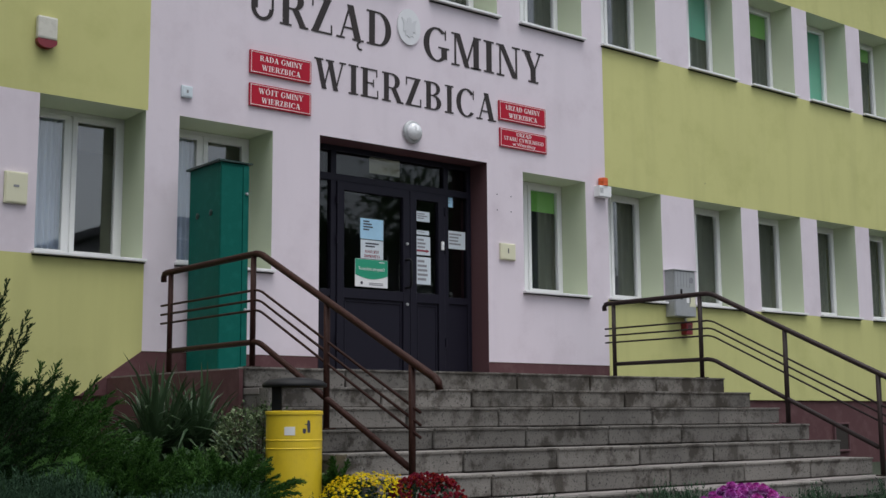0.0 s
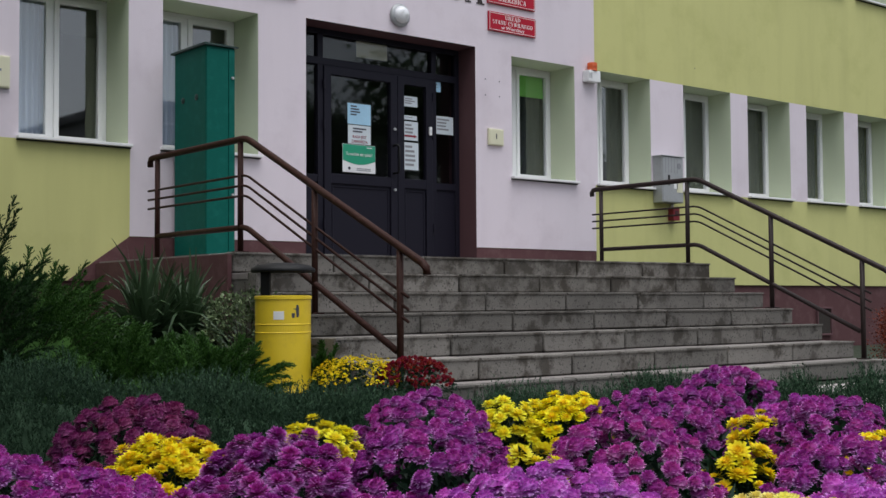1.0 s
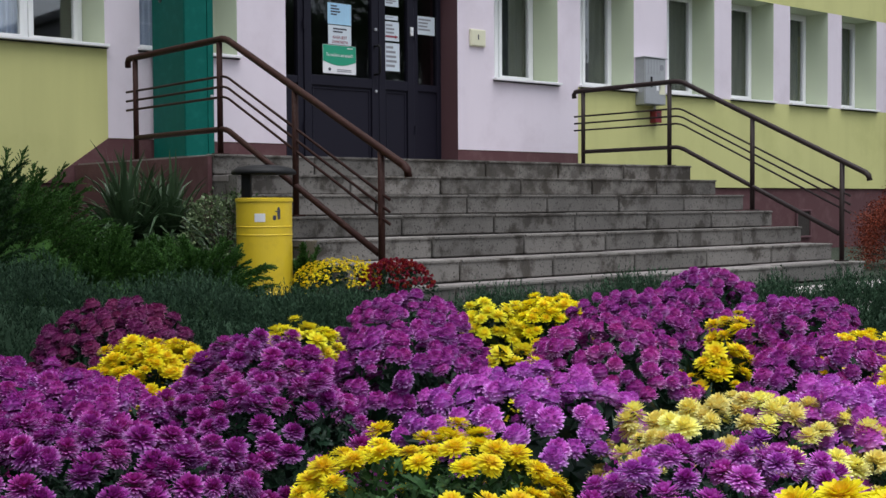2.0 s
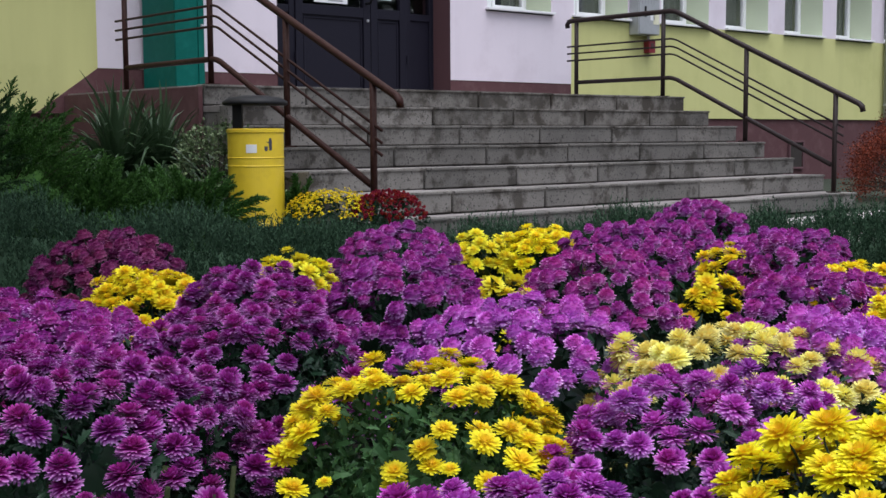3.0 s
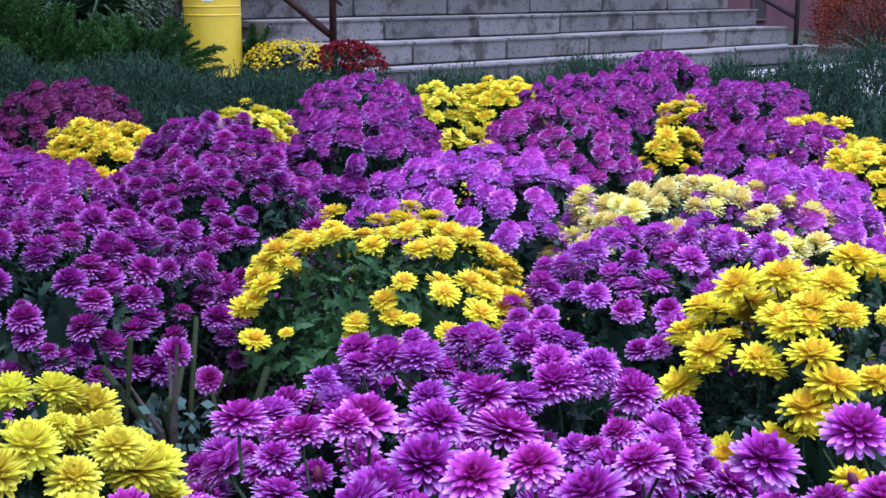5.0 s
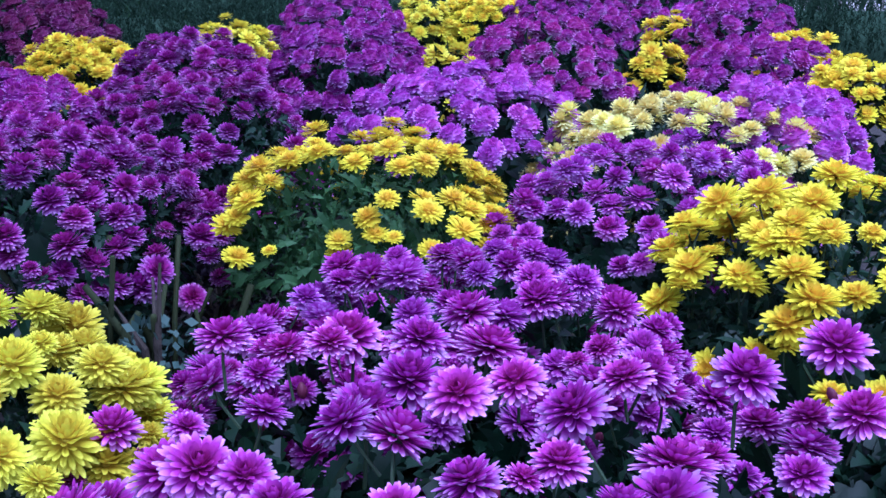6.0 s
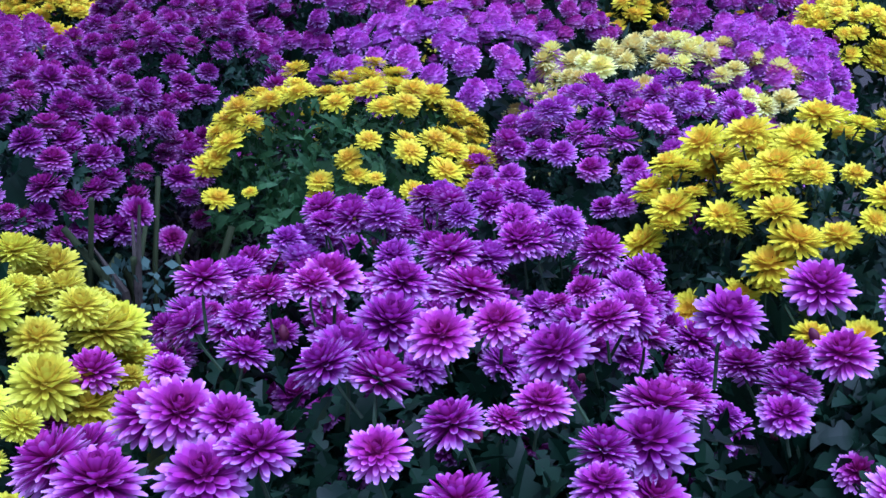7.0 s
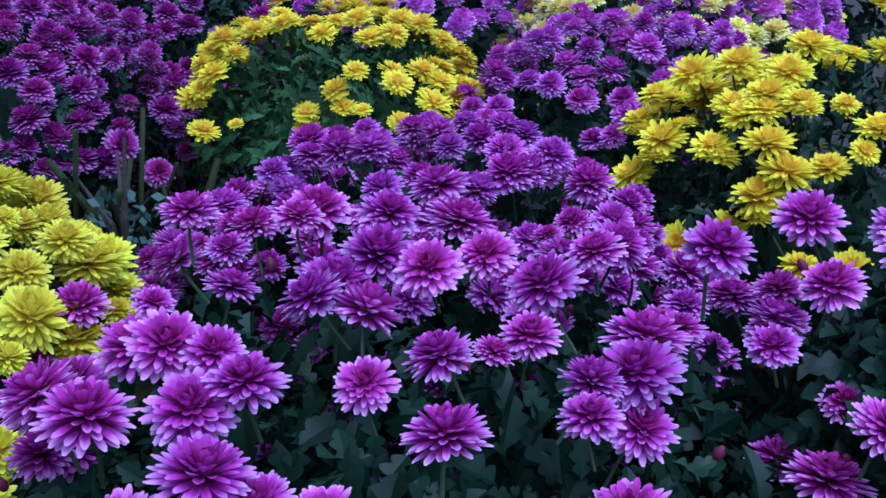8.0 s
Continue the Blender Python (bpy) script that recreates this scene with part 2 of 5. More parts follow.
M["juniper"] = leaf_mat("juniper_needles", (0.008, 0.034, 0.005), (0.056, 0.142, 0.022), 0.7)
M["juniper_dark"] = leaf_mat("dark_juniper_needles", (0.004, 0.016, 0.004), (0.022, 0.066, 0.013), 0.7)
M["yucca"] = leaf_mat("yucca_blades", (0.009, 0.028, 0.012), (0.060, 0.100, 0.046), 0.38)
M["shrub"] = leaf_mat("pale_shrub_leaf", (0.014, 0.040, 0.010), (0.20, 0.26, 0.13), 0.45)
M["barberry"] = leaf_mat("red_barberry_leaf", (0.050, 0.008, 0.005), (0.24, 0.046, 0.018), 0.65)
M["tree_leaf"] = leaf_mat("tree_leaf", (0.02, 0.05, 0.015), (0.06, 0.11, 0.03), 0.6)
M["silver_leaf"] = leaf_mat("silver_green_leaf", (0.028, 0.058, 0.045), (0.10, 0.16, 0.13), 0.6)
M["dusky_leaf"] = leaf_mat("dusky_purple_leaf", (0.006, 0.004, 0.008), (0.028, 0.018, 0.034), 0.7)
M["bark"] = mat("tree_bark", (0.045, 0.034, 0.025), 0.95, vary=0.3, scale=9, bump=0.8)
M["house_wall"] = mat("grey_block_render", (0.20, 0.20, 0.21), 0.9, vary=0.06, scale=0.5, fine=40)
M["house_roof"] = mat("dark_roof_felt", (0.06, 0.065, 0.07), 0.9, vary=0.1, scale=1, fine=40)
M["pur"] = petal_mat("purple_petals", (0.29, 0.009, 0.17), (0.50, 0.054, 0.47), (0.85, 0.52, 0.93), hue=0.018, value=0.28)
M["lil"] = petal_mat("lilac_petals", (0.36, 0.022, 0.30), (0.57, 0.108, 0.59), (0.86, 0.54, 0.93), value=0.22)
M["mag"] = petal_mat("magenta_petals", (0.28, 0.007, 0.15), (0.43, 0.038, 0.34), (0.77, 0.44, 0.76), value=0.26)
M["plum"] = petal_mat("plum_petals", (0.22, 0.006, 0.12), (0.38, 0.033, 0.33), (0.74, 0.40, 0.80), hue=0.018, value=0.30)
M["dark"] = petal_mat("wine_petals", (0.10, 0.004, 0.05), (0.19, 0.014, 0.11), (0.50, 0.20, 0.38))
M["yel"] = petal_mat("yellow_petals", (0.76, 0.48, 0.003), (0.82, 0.70, 0.005), (0.84, 0.77, 0.020), hue=0.006, value=0.14)
M["gold"] = petal_mat("golden_petals", (0.82, 0.54, 0.003), (0.89, 0.81, 0.006), (0.90, 0.86, 0.020), hue=0.006, value=0.12)
M["pale"] = petal_mat("lemon_petals", (0.76, 0.58, 0.01), (0.82, 0.77, 0.02), (0.84, 0.82, 0.07), hue=0.008)
M["pale2"] = petal_mat("soft_lemon_petals", (0.76, 0.60, 0.012), (0.82, 0.79, 0.03), (0.85, 0.84, 0.09), hue=0.01)
M["cream_p"] = petal_mat("cream_petals", (0.83, 0.68, 0.14), (0.87, 0.81, 0.24), (0.89, 0.87, 0.42), hue=0.014)
M["red"] = petal_mat("red_petals", (0.14, 0.002, 0.006), (0.22, 0.003, 0.013), (0.30, 0.006, 0.022))
M["bud"] = mat("dark_red_bud", (0.12, 0.008, 0.040), 0.6, vary=0.2, bump=0.1)


# ------------------------------------------------------------------ mesh helpers
def mesh_ob(name, verts, faces, material, parent=None, label="", smooth=False):
    me = bpy.data.meshes.new(name)
    me.from_pydata([tuple(v) for v in verts], [], [tuple(f) for f in faces])
    me.materials.append(material)
    if smooth:
        me.shade_smooth()
    me.update()
    ob = new(name, me)
    if parent:
        ob.parent = parent
    if label:
        tagged(ob, label)
    return ob


def part(name, bm, material, parent=None, label="", smooth=False):
    me = bpy.data.meshes.new(name)
    bm.normal_update()
    bm.to_mesh(me)
    bm.free()
    me.materials.append(material)
    if smooth:
        me.shade_smooth()
    ob = new(name, me)
    if parent:
        ob.parent = parent
    if label:
        tagged(ob, label)
    return ob


def thing(name, x, y, z, label, category, group="", kind=""):
    ob = new(name)
    ob.empty_display_size = 0.05
    ob.location = (x, y, z)
    return tagged(ob, label, category, group, kind)


def box(x0, x1, y0, y1, z0, z1, bevel=0.0, bm=None):
    bm = bm or bmesh.new()
    v = [bm.verts.new((x, y, z)) for x in (x0, x1) for y in (y0, y1) for z in (z0, z1)]
    fs = [bm.faces.new([v[i] for i in q]) for q in ((0, 1, 3, 2), (4, 6, 7, 5), (0, 4, 5, 1), (2, 3, 7, 6), (0, 2, 6, 4), (1, 5, 7, 3))]
    if bevel:
        bmesh.ops.bevel(bm, geom=list({e for f in fs for e in f.edges}), offset=bevel, segments=2, affect="EDGES", profile=0.6)
    return bm


def tube(points, r, sides=10, bm=None, caps=True):
    """A round bar along a line of points."""
    bm = bm or bmesh.new()
    pts = [Vector(p) for p in points]
    rings = []
    for i, p in enumerate(pts):
        d = ((pts[min(i + 1, len(pts) - 1)] - p).normalized() + (p - pts[max(i - 1, 0)]).normalized()).normalized()
        a = d.cross(Vector((0.13, 0.05, 0.99)) if abs(d.z) < 0.9 else Vector((1, 0.1, 0))).normalized()
        b = d.cross(a)
        rr = r[i] if isinstance(r, (list, tuple)) else r
        rings.append([bm.verts.new(p + rr * (math.cos(2 * math.pi * k / sides) * a + math.sin(2 * math.pi * k / sides) * b)) for k in range(sides)])
    for q, s in zip(rings, rings[1:]):
        for k in range(sides):
            bm.faces.new((q[k], q[(k + 1) % sides], s[(k + 1) % sides], s[k]))
    if caps:
        bm.faces.new(rings[0][::-1])
        bm.faces.new(rings[-1])
    bmesh.ops.recalc_face_normals(bm, faces=bm.faces[:])
    return bm


def lathe(profile, sides=24, bm=None, cx=0.0, cy=0.0):
    """A turned shape from (radius, height) pairs."""
    bm = bm or bmesh.new()
    rings = [[bm.verts.new((cx + max(r, 1e-4) * math.cos(2 * math.pi * k / sides), cy + max(r, 1e-4) * math.sin(2 * math.pi * k / sides), z)) for k in range(sides)] for r, z in profile]
    for q, s in zip(rings, rings[1:]):
        for k in range(sides):
            bm.faces.new((q[k], q[(k + 1) % sides], s[(k + 1) % sides], s[k]))
    bm.faces.new(rings[0][::-1])
    bm.faces.new(rings[-1])
    return bm


def plate(outline, y0, y1, bm=None):
    """A flat plate in the x-z plane, from front y0 to back y1."""
    bm = bm or bmesh.new()
    a = [bm.verts.new((x, y0, z)) for x, z in outline]
    b = [bm.verts.new((x, y1, z)) for x, z in outline]
    bm.faces.new(a)
    bm.faces.new(b[::-1])
    for i in range(len(outline)):
        j = (i + 1) % len(outline)
        bm.faces.new((a[j], a[i], b[i], b[j]))
    bmesh.ops.recalc_face_normals(bm, faces=bm.faces[:])
    return bm


def text_part(words, x, z, y, size, material, parent, width=0.0, depth=0.002, align="CENTER"):
    """Lettering in the built-in font, facing -y."""
    cu = bpy.data.curves.new("lettering", "FONT")
    cu.body, cu.size, cu.extrude, cu.align_x, cu.align_y = words, size, depth, align, "CENTER"
    cu.resolution_u = 3
    tmp = bpy.data.objects.new("lettering_curve", cu)
    me = bpy.data.meshes.new_from_object(tmp)
    bpy.data.objects.remove(tmp)
    bpy.data.curves.remove(cu)
    xs = [v.co.x for v in me.vertices]
    s = width / (max(xs) - min(xs)) if width else 1.0
    me.transform(Matrix.Translation((x, y, z)) @ pose(0, 0, 0, 90, 0, 0) @ Matrix.Diagonal((s, 1, 1, 1)))
    bm = bmesh.new()
    bm.from_mesh(me)
    bpy.data.meshes.remove(me)
    bmesh.ops.remove_doubles(bm, verts=bm.verts[:], dist=1e-5)
    seen, islands = set(), []
    for v in bm.verts:
        if v in seen:
            continue
        group, todo = [], [v]
        seen.add(v)
        while todo:
            q = todo.pop()
            group.append(q)
            for e in q.link_edges:
                o = e.other_vert(q)
                if o not in seen:
                    seen.add(o)
                    todo.append(o)
        islands.append(group)
    for group in islands:
        num = {v: k for k, v in enumerate(group)}
        faces = [[num[v] for v in f.verts] for f in bm.faces if f.verts[0] in num]
        mesh_ob("letter", [v.co[:] for v in group], faces, material, parent)
    bm.free()


# ------------------------------------------------------------------ ground
FACADE = 10.8
ground = mesh_ob("ground", [(-600, -600, 0), (600, -600, 0), (600, 600, 0), (-600, 600, 0)], [(0, 1, 2, 3)], M["grass_ground"])
tagged(ground, "green lawn and soil ground reaching to the horizon", "ground", kind="structure")
bm = bmesh.new()
N = 40
grid = [[bm.verts.new((-0.6 + 5.4 * i / N, -0.8 + 4.6 * j / N, 0.012 + 0.02 * noise.noise((i * 0.5, j * 0.5, 0)) + (0.0 if 0 < i < N and 0 < j < N else -0.035))) for j in range(N + 1)] for i in range(N + 1)]
for i in range(N):
    for j in range(N):
        bm.faces.new((grid[i][j], grid[i + 1][j], grid[i + 1][j + 1], grid[i][j + 1]))
bed = part("flower_bed_soil", bm, M["soil"], smooth=True)
tagged(bed, "dark crumbly soil of the flower bed", "soil", kind="structure")

# ------------------------------------------------------------------ building front
LOW0, LOW1, UP0, UP1, TOP = 2.225, 3.72, 5.60, 7.06, 8.6
PINK0, PINK1 = 5.01, 11.42
LOWER = [(0.98, 2.03), (2.46, 3.51), (3.94, 4.99), (5.347, 6.416), (9.963, 11.05), (11.46, 12.50), (13.19, 14.24), (14.64, 15.68), (16.11, 17.14), (17.54, 18.59), (18.99, 20.04), (20.44, 21.49)]
UPPER = [(0.98, 2.03), (2.46, 3.51), (3.94, 4.99), (5.347, 6.416), (7.03, 8.08), (8.53, 9.575), (9.955, 11.05), (11.42, 12.51), (13.19, 14.23), (14.63, 15.71), (16.10, 17.17), (17.57, 18.62), (19.02, 20.07), (20.47, 21.52)]
DOOR = (7.0, 9.38, 1.13, 3.76)
HOLES = [(a, b, LOW0, LOW1) for a, b in LOWER] + [(a, b, UP0, UP1) for a, b in UPPER] + [DOOR]
DEPTH = 0.45


def zone(x, z):
    if PINK0 < x < PINK1:
        return "pink"
    return "pink" if LOW0 < z < LOW1 or UP0 < z < UP1 else "yellow"


def facade():
    """The rendered wall: cells between the lines of openings, each with its own paint, and deep reveals."""
    xs = sorted({-4.0, 22.4, PINK0, PINK1, *[v for h in HOLES for v in h[:2]]})
    zs = sorted({0.95, 1.375, TOP, *[v for h in HOLES for v in h[2:]]})
    names = ["pink", "yellow", "reveal", "maroon_dark"]
    me = bpy.data.meshes.new("wall_front")
    verts, faces, slots = [], [], []

    def quad(pts, slot):
        faces.append(tuple(range(len(verts), len(verts) + 4)))
        verts.extend(pts)
        slots.append(names.index(slot))

    for x0, x1 in zip(xs, xs[1:]):
        for z0, z1 in zip(zs, zs[1:]):
            cx, cz = (x0 + x1) / 2, (z0 + z1) / 2
            if any(a < cx < b and c < cz < d for a, b, c, d in HOLES):
                continue
            if PINK0 < cx < PINK1 and cz < 1.375:
                continue
            quad([(x0, FACADE, z0), (x1, FACADE, z0), (x1, FACADE, z1), (x0, FACADE, z1)], zone(cx, cz))
            quad([(x0, FACADE + 0.5, z0), (x0, FACADE + 0.5, z1), (x1, FACADE + 0.5, z1), (x1, FACADE + 0.5, z0)], "pink")
    for a, b, c, d in HOLES:
        s = "maroon_dark" if (a, b, c, d) == DOOR else "reveal"
        y0, y1 = FACADE, FACADE + 0.5
        quad([(a, y0, c), (a, y0, d), (a, y1, d), (a, y1, c)], s)
        quad([(b, y0, d), (b, y0, c), (b, y1, c), (b, y1, d)], s)
        quad([(a, y0, d), (b, y0, d), (b, y1, d), (a, y1, d)], s)
        quad([(b, y0, c), (a, y0, c), (a, y1, c), (b, y1, c)], s)
    # underside where the render ends above the plinth, and the far ends
    for a, b, z in ((-4.0, PINK0, 0.95), (PINK1, 22.4, 0.95), (PINK0, DOOR[0], 1.375), (DOOR[1], PINK1, 1.375)):
        quad([(a, FACADE, z), (a, FACADE + 0.5, z), (b, FACADE + 0.5, z), (b, FACADE, z)], "yellow")
    for x in (-4.0, 22.4):
        quad([(x, FACADE, 0.95), (x, FACADE + 0.5, 0.95), (x, FACADE + 0.5, TOP), (x, FACADE, TOP)], "yellow")
    me.from_pydata(verts, [], faces)
    for n in names:
        me.materials.append(M[n])
    me.polygons.foreach_set("material_index", slots)
    me.update()
    return tagged(new("wall_front", me), "pink and yellow-green rendered building front with deep window openings", "wall", kind="structure")


facade()
for a, b, top in ((-4.0, PINK0, 0.95), (PINK1, 22.4, 0.95), (PINK0, DOOR[0] - 0.004, 1.375), (DOOR[1] + 0.004, PINK1, 1.375)):
    tagged(part("plinth", box(a, b, FACADE + (0.03 if top < 1 else 0.005), FACADE + 0.5, -0.2, top - 0.002), M["maroon"]), "maroon rendered plinth at the foot of the wall", "plinth", kind="structure")
tagged(part("plinth", plate([(4.40, 0.95), (5.013, 0.95), (5.013, 1.375)], FACADE - 0.006, FACADE + 0.02), M["maroon"]), "maroon plinth paint rising on a slant", "plinth", kind="structure")
tagged(part("door_threshold", box(DOOR[0], DOOR[1], FACADE + 0.001, FACADE + 0.5, -0.2, 1.128), M["concrete"]), "grey concrete door threshold", "threshold", kind="structure")
# rooms behind the front, their dimness given by the dark grey paint
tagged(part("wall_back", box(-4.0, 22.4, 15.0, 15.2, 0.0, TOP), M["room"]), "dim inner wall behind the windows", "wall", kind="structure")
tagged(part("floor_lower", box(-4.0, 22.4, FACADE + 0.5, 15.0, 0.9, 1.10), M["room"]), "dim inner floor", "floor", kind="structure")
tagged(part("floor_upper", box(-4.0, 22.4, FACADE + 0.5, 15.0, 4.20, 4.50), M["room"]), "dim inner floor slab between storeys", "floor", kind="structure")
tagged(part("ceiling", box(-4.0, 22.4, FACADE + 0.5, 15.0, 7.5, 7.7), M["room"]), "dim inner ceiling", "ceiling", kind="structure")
tagged(part("roof", box(-4.4, 22.8, FACADE - 0.35, 15.4, TOP, TOP + 0.25, 0.02), M["room"]), "flat grey roof edge", "roof", kind="structure")
for x in (-4.0, 22.2):
    tagged(part("wall_side", box(x, x + 0.2, FACADE + 0.5, 15.0, 0.0, TOP), M["yellow"]), "yellow-green rendered side wall", "wall", kind="structure")


def ring(x0, x1, z0, z1, w, y0, y1):
    """A rectangular frame of width w."""
    bm = bmesh.new()
    o = [(x0, z0), (x1, z0), (x1, z1), (x0, z1)]
    i = [(x0 + w, z0 + w), (x1 - w, z0 + w), (x1 - w, z1 - w), (x0 + w, z1 - w)]
    V = [[bm.verts.new((x, y, z)) for x, z in q] for y in (y0, y1) for q in (o, i)]
    for k in range(4):
        j = (k + 1) % 4
        bm.faces.new((V[0][k], V[0][j], V[1][j], V[1][k]))
        bm.faces.new((V[2][j], V[2][k], V[3][k], V[3][j]))
        bm.faces.new((V[0][j], V[0][k], V[2][k], V[2][j]))
        bm.faces.new((V[1][k], V[1][j], V[3][j], V[3][k]))
    bmesh.ops.recalc_face_normals(bm, faces=bm.faces[:])
    bmesh.ops.bevel(bm, geom=bm.edges[:], offset=0.004, segments=1, affect="EDGES")
    return bm


def curtain(x0, x1, z0, z1, y, parent, seed, cloth="curtain"):
    rnd = random.Random(seed)
    n = 48
    ph = [rnd.uniform(0, 6) for _ in range(3)]
    xs = [x0 + (x1 - x0) * i / n for i in range(n + 1)]
    ys = [y + 0.026 * math.sin(i * 1.05 + ph[0]) + 0.012 * math.sin(i * 0.43 + ph[1]) for i in range(n + 1)]
    verts = [(a, b, z0) for a, b in zip(xs, ys)] + [(a, b, z1) for a, b in zip(xs, ys)]
    verts += [(a, b + 0.004, z) for a, b, z in verts]
    m = n + 1
    faces = [(i, i + 1, m + i + 1, m + i) for i in range(n)] + [(2 * m + i + 1, 2 * m + i, 3 * m + i, 3 * m + i + 1) for i in range(n)]
    faces += [(0, m, 3 * m, 2 * m), (n, 2 * m + n, 3 * m + n, m + n)]
    return mesh_ob("curtain", verts, faces, M[cloth], parent, "net curtain in folds, its tone holding room shade or mirrored sky", smooth=True)


def window(number, x0, x1, z0, z1, blind=None, drop=0.0, seed=0, cover=1.0):
    y = FACADE + DEPTH - 0.06 + (0.10 if x0 < 8 else 0.045 if x0 < 11 else 0.0)
    w = thing(f"window_{number}", x0, FACADE, z0, "white plastic double casement window in a deep reveal", "window", "windows of the front", "structure")
    w.location = (0, 0, 0)
    a, b, c, d = x0 + 0.002, x1 - 0.002, z0 + 0.03, z1 - 0.002
    part("window_frame", ring(a, b, c, d, 0.045, y, y + 0.07), M["upvc"], w)
    mid = (a + b) / 2 - (0.03 if x0 < 8 else 0.085)
    part("mullion", box(mid - 0.022, mid + 0.022, y + 0.004, y + 0.066, c + 0.05, d - 0.05, 0.004), M["upvc"], w)
    for s0, s1 in ((a + 0.04, mid - 0.015), (mid + 0.015, b - 0.04)):
        sash = part("sash", ring(s0, s1, c + 0.04, d - 0.04, 0.052, y - 0.014, y + 0.05), M["upvc"], w)
        pane = part("pane", box(s0 + 0.048, s1 - 0.048, y + 0.014, y + 0.020, c + 0.088, d - 0.088), M["glass"], sash)
        pane.visible_shadow = False
    part("window_sill", box(x0 - 0.025, x1 + 0.025, FACADE - 0.065, y + 0.002, z0 - 0.004, z0 + 0.026, 0.006), M["sill"], w, "white metal sill with a small overhang")
    # black strip draws the shadow line below the sill
    part("sill_shadow_strip", box(x0 - 0.02, x1 + 0.02, FACADE - 0.025, FACADE - 0.001, z0 - 0.016, z0 - 0.006), M["black"], w, "dark strip standing for the shadow line under the sill")
    if blind:
        part("roller_blind", box(a + 0.06, b - 0.06, y + 0.056, y + 0.062, d - drop, d - 0.06), M[blind], w, "green roller blind let down part of the way")
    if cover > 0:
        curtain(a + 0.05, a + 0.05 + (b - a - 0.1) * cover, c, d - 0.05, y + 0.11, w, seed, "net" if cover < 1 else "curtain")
    return w


number = 0
for i, (a, b) in enumerate(LOWER):
    number += 1
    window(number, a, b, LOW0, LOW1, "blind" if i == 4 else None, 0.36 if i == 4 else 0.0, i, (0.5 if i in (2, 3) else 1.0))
for i, (a, b) in enumerate(UPPER):
    number += 1
    kind = {8: ("teal_blind", 0.75), 9: ("blind", 0.45), 10: ("teal_blind", 1.30), 11: ("blind", 0.3)}.get(i)
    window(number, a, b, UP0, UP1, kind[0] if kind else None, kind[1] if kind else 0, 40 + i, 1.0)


# ------------------------------------------------------------------ entrance door
def bars(x0, x1, z0, z1, y, rows, parent, material):
    """Unreadable small print as plain bars."""
    bm = bmesh.new()
    h = (z1 - z0) / (rows * 2 + 1)
    rnd = random.Random(int(x0 * 1000) + rows)
    for r in range(rows):
        zc = z1 - (2 * r + 1) * h
        box(x0 + 0.02, x0 + 0.02 + (x1 - x0 - 0.04) * rnd.uniform(0.55, 1.0), y - 0.0012, y, zc - h, zc, bm=bm)
    return part("print", bm, M[material], parent, "rows of small print")


def entrance():
    d = thing("door_1", 8.2, 11.12, 1.13, "dark anthracite aluminium glazed double entrance door, closed", "door", kind="structure")
    d.location = (0, 0, 0)
    y = 11.10
    A, B, Z0, Z1 = DOOR[0] + 0.003, DOOR[1] - 0.003, 1.132, 3.757
    part("door_frame", ring(A, B, Z0 - 0.05, Z1, 0.06, y, y + 0.08), M["door"], d)
    for x in (7.38, 8.985):
        part("door_post", box(x - 0.035, x + 0.035, y - 0.004, y + 0.076, Z0, Z1 - 0.06, 0.004), M["door"], d)
    part("transom_bar", box(A + 0.06, B - 0.06, y - 0.008, y + 0.072, 3.355, 3.435, 0.004), M["door"], d)

    def light(x0, x1, z0, z1, name="pane"):
        p = part(name, box(x0, x1, y + 0.034, y + 0.042, z0, z1), M["door_glass"], d)
        p.visible_shadow = False
        return p

    light(7.06, 7.345, 3.435, 3.70)
    light(7.415, 8.95, 3.435, 3.70)
    light(9.02, 9.317, 3.435, 3.70)
    # side lights with solid lower panels
    for x0, x1 in ((7.06, 7.345), (9.02, 9.317)):
        part("side_rail", box(x0, x1, y + 0.002, y + 0.07, 2.06, 2.14, 0.004), M["door"], d)
        part("side_panel", box(x0, x1, y + 0.022, y + 0.055, Z0, 2.06, 0.003), M["door"], d)
        light(x0, x1, 2.14, 3.355)
    # two leaves
    for x0, x1 in ((7.418, 8.428), (8.434, 8.948)):
        leaf = part("door_leaf", ring(x0, x1, Z0 + 0.01, 3.352, 0.095, y - 0.022, y + 0.05), M["door"], d)
        part("lock_rail", box(x0 + 0.09, x1 - 0.09, y - 0.018, y + 0.046, 2.05, 2.16, 0.004), M["door"], leaf)
        part("lower_panel", box(x0 + 0.092, x1 - 0.092, y + 0.006, y + 0.03, Z0 + 0.10, 2.052, 0.003), M["door"], leaf)
        part("bead", ring(x0 + 0.11, x1 - 0.11, Z0 + 0.12, 2.03, 0.02, y - 0.004, y + 0.01), M["door"], leaf)
        p = part("pane", box(x0 + 0.09, x1 - 0.09, y + 0.012, y + 0.020, 2.155, 3.26), M["door_glass"], leaf)
        p.visible_shadow = False
        for z in (1.6, 2.7, 3.15):
            xx = x0 - 0.006 if x0 < 8 else x1 + 0.006
            part("hinge", tube([(xx, y - 0.03, z - 0.05), (xx, y - 0.03, z + 0.05)], 0.012, 8), M["door"], leaf)
    h = part("door_handle", tube([(8.37, y - 0.02, 2.53), (8.37, y - 0.105, 2.53), (8.37, y - 0.13, 2.50), (8.37, y - 0.13, 2.24), (8.37, y - 0.105, 2.21), (8.37, y - 0.02, 2.21)], 0.014), M["black"], d, "black bow pull handle", True)
